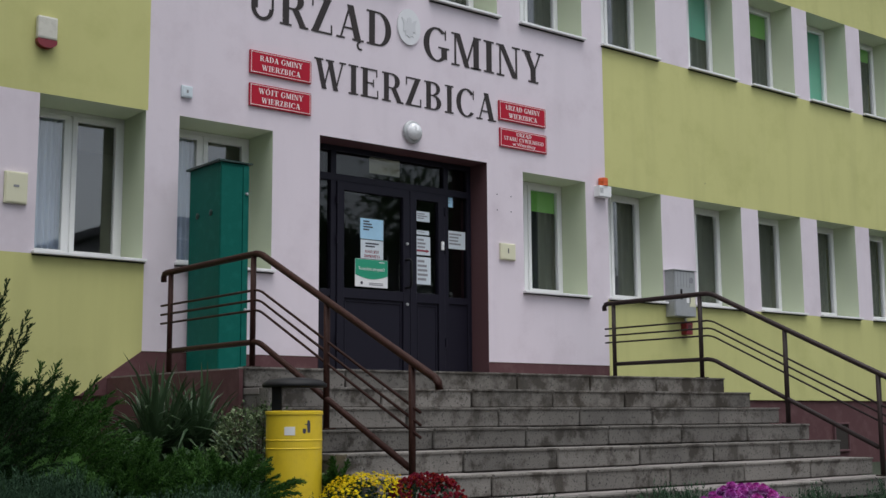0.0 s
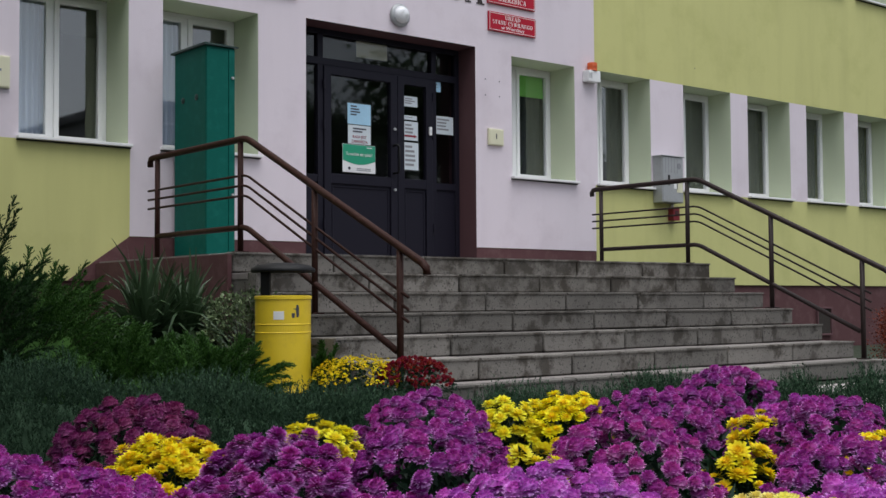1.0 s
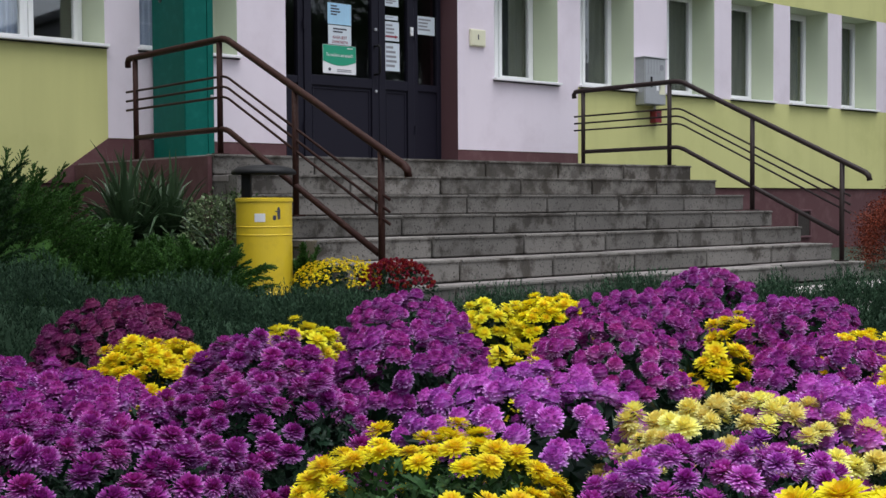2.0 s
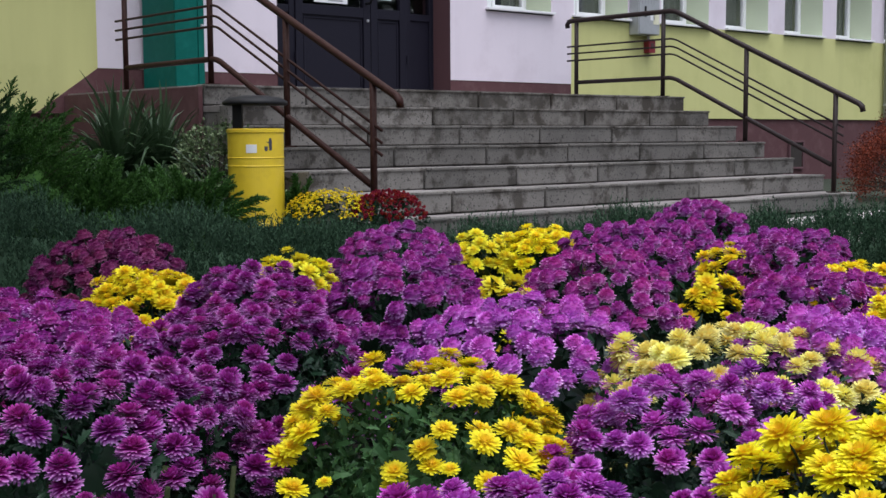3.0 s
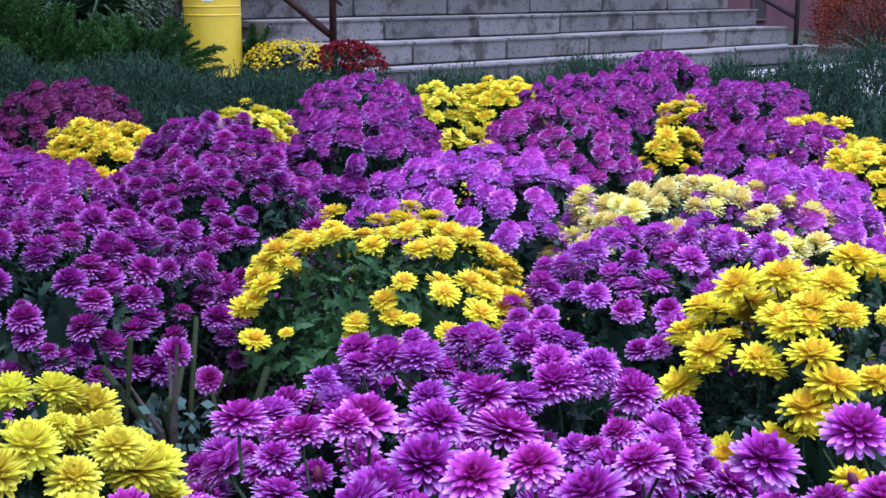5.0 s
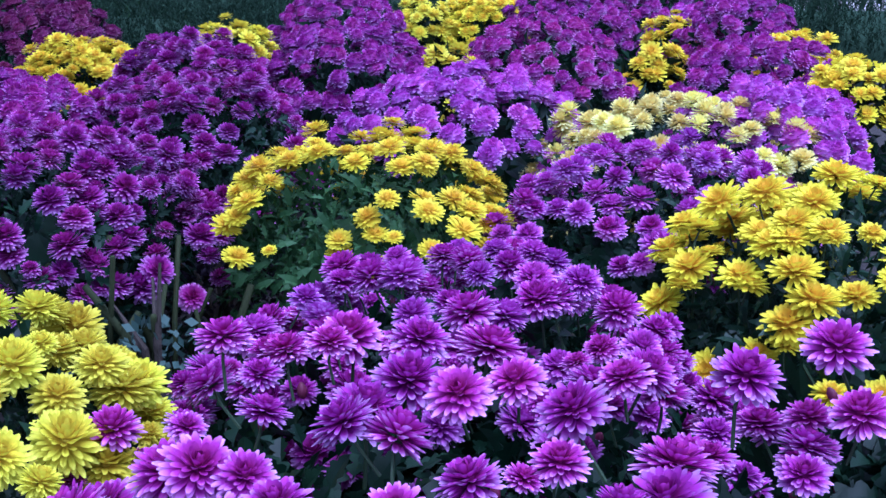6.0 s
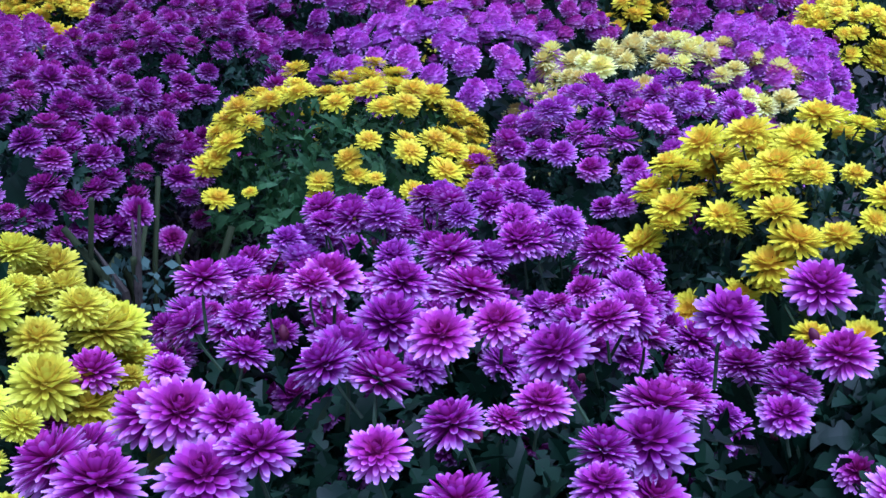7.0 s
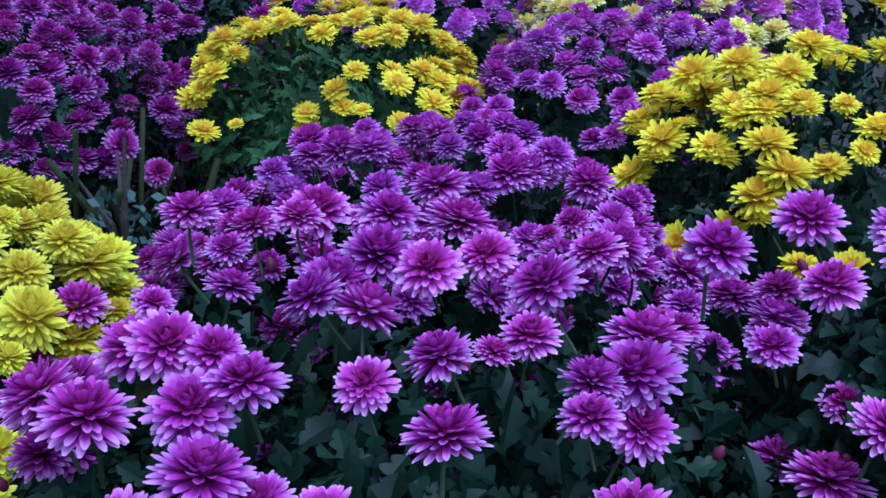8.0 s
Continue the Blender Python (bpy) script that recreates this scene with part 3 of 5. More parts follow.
    for z in (2.72, 2.02):
        part("lock_cylinder", lathe([(0.0, -0.01), (0.017, -0.01), (0.017, 0.012), (0.0, 0.014)], 12), M["grey_metal"], d).matrix_local = pose(8.385, y - 0.026, z, 90)
    return d


entrance()


def sheet(name, x0, z1, x1, z0, y, material, label):
    s = thing(name, 0, 0, 0, label, "notice", "notices on the door")
    part("paper", box(x0, x1, y - 0.002, y, z0, z1), M[material], s)
    return s


YG = 11.110
s = sheet("notice", 7.75, 2.97, 8.07, 2.735, YG, "paper_blue", "light blue printed poster taped inside the door glass")
bars(7.77, 7.95, 2.82, 2.96, YG - 0.003, 4, s, "ink")
s = sheet("notice", 7.755, 2.725, 8.068, 2.512, YG, "paper_grey", "white notice with bold dark and red lines on the door")
bars(7.80, 8.04, 2.63, 2.71, YG - 0.003, 2, s, "ink")
text_part("KASA JEST", 7.912, 2.592, YG - 0.004, 0.046, M["ink_red"], s, 0.19, 0.001)
text_part("ZAMKNIĘTA", 7.912, 2.540, YG - 0.004, 0.046, M["ink_red"], s, 0.22, 0.001)
s = sheet("notice", 7.68, 2.505, 8.13, 2.19, YG, "white", "white poster with a large green curved field on the door")
arc = [(7.683, 2.502)] + [(7.683 + 0.444 * i / 14, 2.325 - 0.045 * math.sin(math.pi * i / 14)) for i in range(15)] + [(8.127, 2.502)]
part("green_field", plate(arc, YG - 0.0045, YG - 0.0025), M["paper_green"], s, "green printed field")
text_part("Tu możesz się spisać!", 7.905, 2.395, YG - 0.006, 0.05, M["white"], s, 0.36, 0.001)
bars(7.99, 8.11, 2.465, 2.49, YG - 0.006, 1, s, "white")
bars(7.85, 8.09, 2.205, 2.25, YG - 0.003, 2, s, "ink_grey")
part("mark", lathe([(0.0, 0), (0.018, 0), (0.018, 0.002), (0, 0.002)], 12), M["ink"], s).matrix_local = pose(7.77, YG - 0.003, 2.235, 90)
for x0, z1, x1, z0, n in ((8.53, 3.13, 8.745, 3.01, 3), (8.53, 2.905, 8.735, 2.855, 1), (8.53, 2.835, 8.75, 2.615, 4), (8.53, 2.59, 8.755, 2.27, 5)):
    s = sheet("notice", x0, z1, x1, z0, YG - 0.012 + 0.012, "paper_grey", "white printed sheet taped to the narrow door glass")
    bars(x0 + 0.01, x1 - 0.01, z0 + 0.02, z1 - 0.01, YG - 0.003, n, s, "ink_grey")
    if n == 4:
        part("arrow", plate([(8.55, 2.655), (8.69, 2.655), (8.69, 2.645), (8.735, 2.665), (8.69, 2.685), (8.69, 2.675), (8.55, 2.675)], YG - 0.006, YG - 0.004), M["ink_red"], s, "dark red arrow")
for x0, z1, x1, z0, n in ((8.985, 2.945, 9.295, 2.73, 4), (8.98, 3.35, 9.105, 3.23, 2)):
    s = sheet("notice", x0 + 0.03, z1, x1 + 0.01, z0, 11.13, "paper_blue" if n == 2 else "paper_grey", "pale blue printed sheet on the side light")
    bars(x0 + 0.05, x1 - 0.02, z0 + 0.03, z1 - 0.01, 11.127, n, s, "ink_grey")
s = sheet("notice", 7.90, 3.70, 8.335, 3.51, 11.15, "cream", "yellowed board behind the glass above the door")
bb = thing("door_bell", 0, 0, 0, "small white door bell button on the door frame", "bell")
part("bell_case", box(8.885, 8.925, 11.055, 11.077, 2.69, 2.79, 0.006), M["white"], bb)
part("button", box(8.897, 8.913, 11.050, 11.056, 2.73, 2.755, 0.003), M["paper_grey"], bb)

# ------------------------------------------------------------------ stairs
Y0, TREAD, RISE, LAND = 8.30, 0.345, 0.16, 1.13
SX0, SX1 = 4.72, 10.52


def block_mesh(w, d, h, b=0.008, lip=0.0):
    bm = box(0, w, 0, d, 0, h)
    bmesh.ops.bevel(bm, geom=bm.edges[:], offset=b, segments=1, affect="EDGES")
    if lip:
        box(0.002, w - 0.002, -lip, 0.02, h - 0.018, h - 0.001, 0.003, bm=bm)
    me = bpy.data.meshes.new("step_block")
    bm.normal_update()
    bm.to_mesh(me)
    bm.free()
    return me


def stairs():
    st = thing("front_stairs", 0, 0, 0, "wide grey concrete block steps, weathered and stained", "stairs", kind="structure")
    bm = bmesh.new()
    box(SX0, SX1, Y0 + 0.12, FACADE + 0.02, 0.0, LAND - 0.06, bm=bm)
    for k in range(1, 7):
        box(SX0, SX1, Y0 - TREAD * k + 0.12, Y0 - TREAD * (k - 1) + 0.13, 0.0, LAND - RISE * k - 0.06, bm=bm)
    part("stair_core", bm, M["concrete"], st)
    part("side_face", box(SX0 - 0.05, SX0 - 0.014, Y0 + 0.02, FACADE + 0.02, 0.0, LAND - 0.02), M["maroon"], st, "maroon painted side of the landing")
    part("landing_slab", box(SX0 - 0.012, SX1 + 0.01, Y0 + 0.385, FACADE + 0.025, LAND - 0.055, LAND - 0.004), M["paver"], st, "paved landing")
    cache = {}
    rnd = random.Random(5)
    for k in range(7):
        z = LAND - RISE * k
        cuts = [SX0 - 0.01]
        x = {0: 6.60, 6: 6.36}.get(k, 6.70) - 0.95 * 2 + rnd.uniform(-0.02, 0.02)
        while x < SX1 - 0.3:
            if x > SX0 + 0.3:
                cuts.append(x)
            x += 0.95
        cuts.append(SX1 + 0.02)
        for a, b in zip(cuts, cuts[1:]):
            w = round(b - a - 0.019, 3)
            hgt = RISE - 0.004
            wet = k < 2 and a > 6.0
            if (w, wet) not in cache:
                cache[w, wet] = (block_mesh(w, 0.14, hgt, 0.008, 0.012), block_mesh(w, 0.235, 0.05, 0.004))
                for me, m in zip(cache[w, wet], ("concrete_wet" if wet else "concrete", "paver")):
                    me.materials.append(M[m])
            for me, nm, dy, dz in ((cache[w, wet][0], "step_block", 0.0, 0.0), (cache[w, wet][1], "tread_slab", 0.146, RISE - 0.058)):
                ob = new(nm, me)
                ob.parent = st
                ob.location = (a + 0.004 + rnd.uniform(-0.002, 0.002), Y0 - TREAD * k + dy + rnd.uniform(-0.005, 0.005), z - RISE + 0.001 + dz + rnd.uniform(-0.002, 0.002))
                ob.rotation_euler = (rnd.uniform(-0.004, 0.004), rnd.uniform(-0.002, 0.002), rnd.uniform(-0.003, 0.003))
    return st


stairs()


def railing(x, material, label, bend, back=0.0):
    r = thing("stair_railing", x, 8.35, LAND, label, "railing", "railings of the stairs")
    r.location = (0, 0, 0)
    m = M[material]
    yc, zc, sl = bend, 2.025, 0.472

    def slope(y, z):
        return z - sl * max(0.0, yc - y)

    def line(z, y_far, y_near, rr, name, curl=False):
        pts = [(x, y_far, z), (x, yc + 0.05, z), (x, yc, z - 0.008), (x, yc - 0.05, slope(yc - 0.05, z)), (x, y_near, slope(y_near, z))]
        if curl:
            pts = [(x, y_far + 0.02, z - 0.075), (x, y_far + 0.025, z - 0.035), (x, y_far + 0.005, z - 0.006)] + [(x, y_far - 0.03, z)] + pts[1:] + [(x, y_near - 0.035, slope(y_near, z) - 0.03), (x, y_near - 0.045, slope(y_near, z) - 0.075)]
        part(name, tube(pts, rr, 10), m, r, smooth=True)

    line(zc, 9.78 + back, 6.09, 0.027, "handrail", True)
    line(1.325, 9.66 + back, 6.36, 0.023, "lower_rail")
    for z in (1.735, 1.655, 1.575):
        line(z, 9.80 + back * 1.2, 6.24, 0.010, "thin_bar")
    for y in (9.66 + back, 8.40, 7.34, 6.33):
        k = math.ceil((Y0 - y) / TREAD) if y < Y0 else 0
        post = part("post", tube([(x, y, LAND - RISE * k), (x, y, slope(y, zc) - 0.02)], 0.024, 10), m, r, smooth=True)
        part("foot_plate", box(x - 0.05, x + 0.05, y - 0.05, y + 0.05, LAND - RISE * k - 0.002, LAND - RISE * k + 0.008, 0.002), m, post)
    return r


railing(4.83, "rail", "brown painted tubular steel stair railing with thin bars", 8.31, 0.19)
railing(10.30, "rail_grey", "dark brown tubular steel stair railing with thin bars", 8.26)


# ------------------------------------------------------------------ things on and at the front
def cabinet():
    c = thing("utility_cabinet", 5.58, 10.4, LAND, "tall green painted sheet metal utility cabinet with small vents", "cabinet")
    c.location = (0, 0, 0)
    x0, x1, y0, y1, z0, z1 = 5.44, 5.74, 10.10, 10.73, LAND, 3.15
    part("body", box(x0, x1, y0, y1, z0, z1, 0.008), M["green_metal"], c)
    part("roof", plate([(x0 - 0.03, z1), (x1 + 0.03, z1), (x1 + 0.03, z1 + 0.012), (x0 - 0.03, z1 + 0.020)], y0 - 0.03, y1 + 0.03), M["green_dark"], c, "dark overhanging sheet metal roof")
    d = part("cabinet_door", box(x0 + 0.004, x1 - 0.07, y0 - 0.010, y0 - 0.001, z0 + 0.03, z1 - 0.03, 0.003), M["green_metal"], c)
    part("door_edge", box(x1 - 0.066, x1 - 0.004, y0 - 0.016, y0 - 0.001, z0 + 0.03, z1 - 0.02, 0.003), M["green_metal"], c)
    for z in (2.86, 1.75):
        part("latch", lathe([(0, 0), (0.014, 0), (0.014, 0.018), (0, 0.02)], 12), M["grey_metal"], c).matrix_local = pose(x1 - 0.03, y0 - 0.016, z, 90)
    for yy in (10.28, 10.55):
        part("vent", lathe([(0.0, 0), (0.028, 0), (0.032, 0.006), (0.014, 0.016), (0.0, 0.02)], 12), M["green_dark"], c, "round vent").matrix_local = pose(x0, yy, 2.68, 0, -90, 0)
    return c


cabinet()


def litter_bin():
    b = thing("litter_bin", 4.37, 7.03, -0.022, "yellow round metal litter bin with a black hood", "litter bin")
    part("foot", lathe([(0.15, 0.0), (0.15, 0.02), (0.05, 0.03), (0.05, 0.15), (0.0, 0.15)], 20), M["black"], b)
    part("drum", lathe([(0.0, 0.15), (0.178, 0.15), (0.182, 0.155), (0.182, 0.17), (0.178, 0.175), (0.178, 0.547), (0.1808, 0.55), (0.1808, 0.553), (0.178, 0.556), (0.178, 0.602), (0.1808, 0.605), (0.1808, 0.608), (0.178, 0.611), (0.178, 0.77), (0.184, 0.775), (0.184, 0.795), (0.172, 0.80), (0.172, 0.70), (0.0, 0.70)], 72), M["bin_yellow"], b)
    ang = math.atan2(-7.03, -4.37)
    b.scale = (1.05, 1.05, 1.0)
    part("hood_post", box(-0.03, 0.03, -0.03, 0.03, 0.7, 0.97, 0.006), M["black"], b).matrix_local = pose(-0.094, 0.058, 0, 0, 0, 50)
    part("hood", lathe([(0.0, 0.962), (0.18, 0.960), (0.200, 0.955), (0.208, 0.962), (0.206, 0.980), (0.17, 1.004), (0.08, 1.020), (0.0, 1.023)], 36), M["black"], b, "black domed plastic hood", True)

    def wrapped(name, rows, material, label):
        """A flat shape laid round the drum, from (arc metres, lower edge, upper edge)."""
        bm = bmesh.new()
        cols = []
        for u, z0, z1 in rows:
            a = ang + u / 0.18
            cols.append([bm.verts.new((r * math.cos(a), r * math.sin(a), z)) for r, z in ((0.1795, z0), (0.1795, z1), (0.1765, z1), (0.1765, z0))])
        for q, t in zip(cols, cols[1:]):
            for k in range(4):
                bm.faces.new((q[k], t[k], t[(k + 1) % 4], q[(k + 1) % 4]))
        bm.faces.new(cols[0][::-1])
        bm.faces.new(cols[-1])
        bmesh.ops.recalc_face_normals(bm, faces=bm.faces[:])
        part(name, bm, M[material], b, label)

    def even(u0, u1, z0, z1, n=7):
        return [(u0 + (u1 - u0) * k / (n - 1), z0, z1) for k in range(n)]

    wrapped("sticker", even(-0.062, 0.006, 0.640, 0.695), "white", "white square sticker")
    wrapped("basket_mark", [(0.055, 0.664, 0.682), (0.058, 0.652, 0.682), (0.066, 0.650, 0.682), (0.074, 0.652, 0.682), (0.077, 0.664, 0.682)], "ink", "dark printed basket sign")
    wrapped("post_mark", [(0.068, 0.708, 0.712), (0.084, 0.704, 0.712), (0.088, 0.655, 0.735), (0.096, 0.655, 0.738), (0.103, 0.655, 0.732), (0.107, 0.665, 0.715)], "ink", "dark printed sign")
    return b


litter_bin()


# serif letters, drawn from thick and thin strokes with serifs (unit height 1)
def letter_shapes(ch):
    T, t, S = 0.185, 0.06, 0.05

    def v(x, w=T, z0=0.0, z1=1.0):
        return [(x, z0), (x + w, z0), (x + w, z1), (x, z1)]

    def serif(x0, x1, z):
        return [(x0, z), (x1, z), (x1, z + S), (x0, z + S)]

    def d(xa, za, xb, zb, w):
        return [(xa, za), (xa + w, za), (xb + w, zb), (xb, zb)]

    def arc(cx, cz, rx, rz, a0, a1, thick, thin, n=18):
        """A bowl whose stroke is thick at the sides and thin above and below."""
        out, inn = [], []
        for i in range(n + 1):
            a = radians(a0 + (a1 - a0) * i / n)
            c, s = math.cos(a), math.sin(a)
            out.append((cx + rx * c, cz + rz * s))
            inn.append((cx + (rx - thick) * c, cz + (rz - thin) * s))
        return [[out[i], out[i + 1], inn[i + 1], inn[i]] for i in range(n)]

    if ch == "I":
        return 0.36, [v(0.095), serif(0, 0.36, 0), serif(0, 0.36, 1 - S)]
    if ch == "U":
        return 0.80, [v(0.08, T, 0.3), v(0.66, t, 0.3), serif(0, 0.34, 1 - S), serif(0.56, 0.82, 1 - S)] + arc(0.3975, 0.32, 0.3175, 0.335, 180, 360, 0.12, 0.09)
    if ch == "R":
        return 0.80, [v(0.08), serif(0, 0.34, 0), serif(0, 0.2, 1 - S), d(0.60, 0, 0.36, 0.48, 0.19), serif(0.58, 0.84, 0)] + [[(0.2, 0.95), (0.42, 0.95), (0.42, 1.0), (0.2, 1.0)], [(0.2, 0.46), (0.42, 0.46), (0.42, 0.51), (0.2, 0.51)]] + arc(0.40, 0.73, 0.30, 0.27, -90, 90, T, 0.05)
    if ch == "Z":
        return 0.70, [d(0.03, 0, 0.44, 1.0, 0.20), [(0.05, 0.95), (0.64, 0.95), (0.64, 1), (0.05, 1)], [(0.03, 0), (0.66, 0), (0.66, 0.05), (0.03, 0.05)], v(0.05, 0.04, 0.72), v(0.625, 0.04, 0, 0.28)]
    if ch in "AĄ":
        q = [d(0.10, 0, 0.40, 1.0, 0.055), d(0.58, 0, 0.33, 1.0, 0.20), [(0.20, 0.30), (0.64, 0.30), (0.64, 0.35), (0.20, 0.35)], serif(0, 0.26, 0), serif(0.50, 0.86, 0)]
        if ch == "Ą":
            q += arc(0.76, -0.12, 0.12, 0.13, 90, 300, 0.055, 0.05)
        return 0.86, q
    if ch == "D":
        return 0.84, [v(0.08), serif(0, 0.2, 0), serif(0, 0.2, 1 - S), [(0.2, 0.95), (0.4, 0.95), (0.4, 1), (0.2, 1)], [(0.2, 0), (0.4, 0), (0.4, 0.05), (0.2, 0.05)]] + arc(0.38, 0.5, 0.42, 0.5, -90, 90, T, 0.05)
    if ch == "G":
        return 0.86, arc(0.46, 0.5, 0.43, 0.52, 48, 322, T, 0.055, 26) + [v(0.62, T, 0.1, 0.42), serif(0.52, 0.88, 0.40), v(0.74, 0.035, 0.68, 0.98)]
    if ch == "C":
        return 0.80, arc(0.46, 0.5, 0.43, 0.52, 42, 318, T, 0.055, 26) + [v(0.75, 0.035, 0.66, 0.98)]
    if ch == "M":
        return 1.02, [v(0.10, t), v(0.76, T), d(0.45, 0, 0.12, 1.0, 0.17), d(0.45, 0, 0.78, 1.0, 0.06), serif(0, 0.27, 0), serif(0, 0.2, 1 - S), serif(0.66, 1.02, 0), serif(0.85, 1.02, 1 - S)]
    if ch == "N":
        return 0.84, [v(0.10, t), v(0.69, t), d(0.58, 0, 0.08, 1.0, 0.18), serif(0, 0.27, 0), serif(0, 0.2, 1 - S), serif(0.57, 0.86, 1 - S)]
    if ch == "Y":
        return 0.80, [v(0.32, T, 0, 0.46), d(0.32, 0.42, 0.06, 1.0, 0.19), d(0.44, 0.42, 0.66, 1.0, 0.055), serif(0.22, 0.60, 0), serif(0, 0.34, 1 - S), serif(0.55, 0.82, 1 - S)]
    if ch == "W":
        return 1.16, [d(0.28, 0, 0.06, 1.0, 0.17), d(0.32, 0, 0.56, 1.0, 0.05), d(0.70, 0, 0.48, 1.0, 0.17), d(0.75, 0, 1.02, 1.0, 0.05), serif(0, 0.32, 1 - S), serif(0.42, 0.72, 1 - S), serif(0.92, 1.16, 1 - S)]
    if ch == "E":
        return 0.72, [v(0.08), serif(0, 0.2, 0), serif(0, 0.2, 1 - S), [(0.2, 0.95), (0.62, 0.95), (0.62, 1), (0.2, 1)], [(0.2, 0), (0.66, 0), (0.66, 0.05), (0.2, 0.05)], [(0.2, 0.48), (0.5, 0.48), (0.5, 0.53), (0.2, 0.53)], v(0.60, 0.035, 0.74), v(0.635, 0.035, 0, 0.28), v(0.47, 0.035, 0.38, 0.64)]
    if ch in "OÓ":
        return 0.92, arc(0.46, 0.5, 0.43, 0.52, 0, 360, T, 0.055, 28) + ([d(0.40, 1.08, 0.52, 1.26, 0.12)] if ch == "Ó" else [])
    if ch == "J":
        return 0.52, [v(0.20, T, 0.14), serif(0.08, 0.50, 1 - S)] + arc(0.20, 0.16, 0.185, 0.20, 180, 360, 0.12, 0.08)
    if ch == "T":
        return 0.78, [v(0.30), serif(0.19, 0.59, 0), [(0.03, 0.95), (0.75, 0.95), (0.75, 1), (0.03, 1)], v(0.03, 0.045, 0.72), v(0.705, 0.045, 0.72)]
    if ch == "L":
        return 0.70, [v(0.08), serif(0, 0.36, 1 - S), serif(0, 0.2, 0), [(0.2, 0), (0.66, 0), (0.66, 0.05), (0.2, 0.05)], v(0.62, 0.045, 0, 0.30)]
    if ch == "S":
        return 0.62, arc(0.31, 0.745, 0.26, 0.275, 25, 265, 0.14, 0.06) + arc(0.31, 0.255, 0.28, 0.275, -155, 85, 0.14, 0.06)
    return 0.76, [v(0.08), serif(0, 0.2, 0), serif(0, 0.2, 1 - S), [(0.2, 0.95), (0.4, 0.95), (0.4, 1), (0.2, 1)], [(0.2, 0), (0.4, 0), (0.4, 0.05), (0.2, 0.05)], [(0.2, 0.49), (0.4, 0.49), (0.4, 0.54), (0.2, 0.54)]] + arc(0.38, 0.765, 0.27, 0.235, -90, 90, 0.15, 0.05) + arc(0.38, 0.265, 0.32, 0.265, -90, 90, T, 0.05)


def serif_words(words, x0, x1, z0, height, y, depth, material, parent, name="letter"):
    """A line of serif capitals between x0 and x1, facing -y."""
    widths = [letter_shapes(c)[0] if c != " " else 0.32 for c in words]
    gap = 0.10
    sx = (x1 - x0) / (sum(widths) + gap * (len(words) - 1))
    x = x0
    for c, wd in zip(words, widths):
        if c != " ":
            bm = bmesh.new()
            for i, q in enumerate(letter_shapes(c)[1]):
                plate([(x + a * sx, z0 + b * height) for a, b in q], y - depth - 0.0003 * (i % 5), y, bm)
            part(name, bm, material, parent)
        x += (wd + gap) * sx


def sign(x0, z1, x1, z0, lines):
    s = thing("name_sign", 0, 0, 0, "red enamel office sign with white lettering on the pink wall", "sign", "signs beside the entrance")
    y = FACADE - 0.03
    part("panel", box(x0, x1, y, FACADE - 0.004, z0, z1, 0.008), M["sign_red"], s)
    part("border", ring(x0 + 0.012, x1 - 0.012, z0 + 0.012, z1 - 0.012, 0.009, y - 0.003, y + 0.004), M["sign_white"], s, "white border line")
    for words, z, size, width in lines:
        if words.isupper():
            serif_words(words, (x0 + x1 - width) / 2, (x0 + x1 + width) / 2, z0 + (z1 - z0) * z - size * 0.36, size * 0.72, y + 0.001, 0.003, M["sign_white"], s)
        else:
            text_part(words, (x0 + x1) / 2, z0 + (z1 - z0) * z, y - 0.001, size, M["sign_white"], s, width)
    for x in (x0 + 0.012, x1 - 0.012):
        for z in (z0 + 0.012, z1 - 0.012):
            part("screw", lathe([(0, 0), (0.006, 0), (0.006, 0.004), (0, 0.005)], 8), M["grey_metal"], s).matrix_local = pose(x, y, z, 90)
    return s


sign(6.115, 4.545, 6.87, 4.295, [("RADA GMINY", 0.69, 0.080, 0.52), ("WIERZBICA", 0.30, 0.080, 0.47)])
sign(6.115, 4.19, 6.87, 3.945, [("WÓJT GMINY", 0.69, 0.080, 0.54), ("WIERZBICA", 0.30, 0.080, 0.47)])
sign(9.565, 4.56, 10.345, 4.315, [("URZĄD GMINY", 0.69, 0.080, 0.57), ("WIERZBICA", 0.30, 0.080, 0.47)])
sign(9.575, 4.22, 10.355, 3.985, [("URZĄD", 0.77, 0.064, 0.25), ("STANU CYWILNEGO", 0.49, 0.064, 0.66), ("w Wierzbicy", 0.23, 0.060, 0.38)])


def wall_words(words, x0, x1, z0, height):
    w = thing("wall_lettering", 0, 0, 0, "large dark brown serif lettering on the pink wall", "lettering")
    serif_words(words, x0, x1, z0, height, FACADE - 0.002, 0.004, M["letter"], w)
    return w


wall_words("URZĄD", 6.10, 7.97, 4.90, 0.40)
wall_words("GMINY", 8.41, 10.34, 4.88, 0.40)
wall_words("WIERZBICA", 6.92, 9.53, 4.28, 0.335)

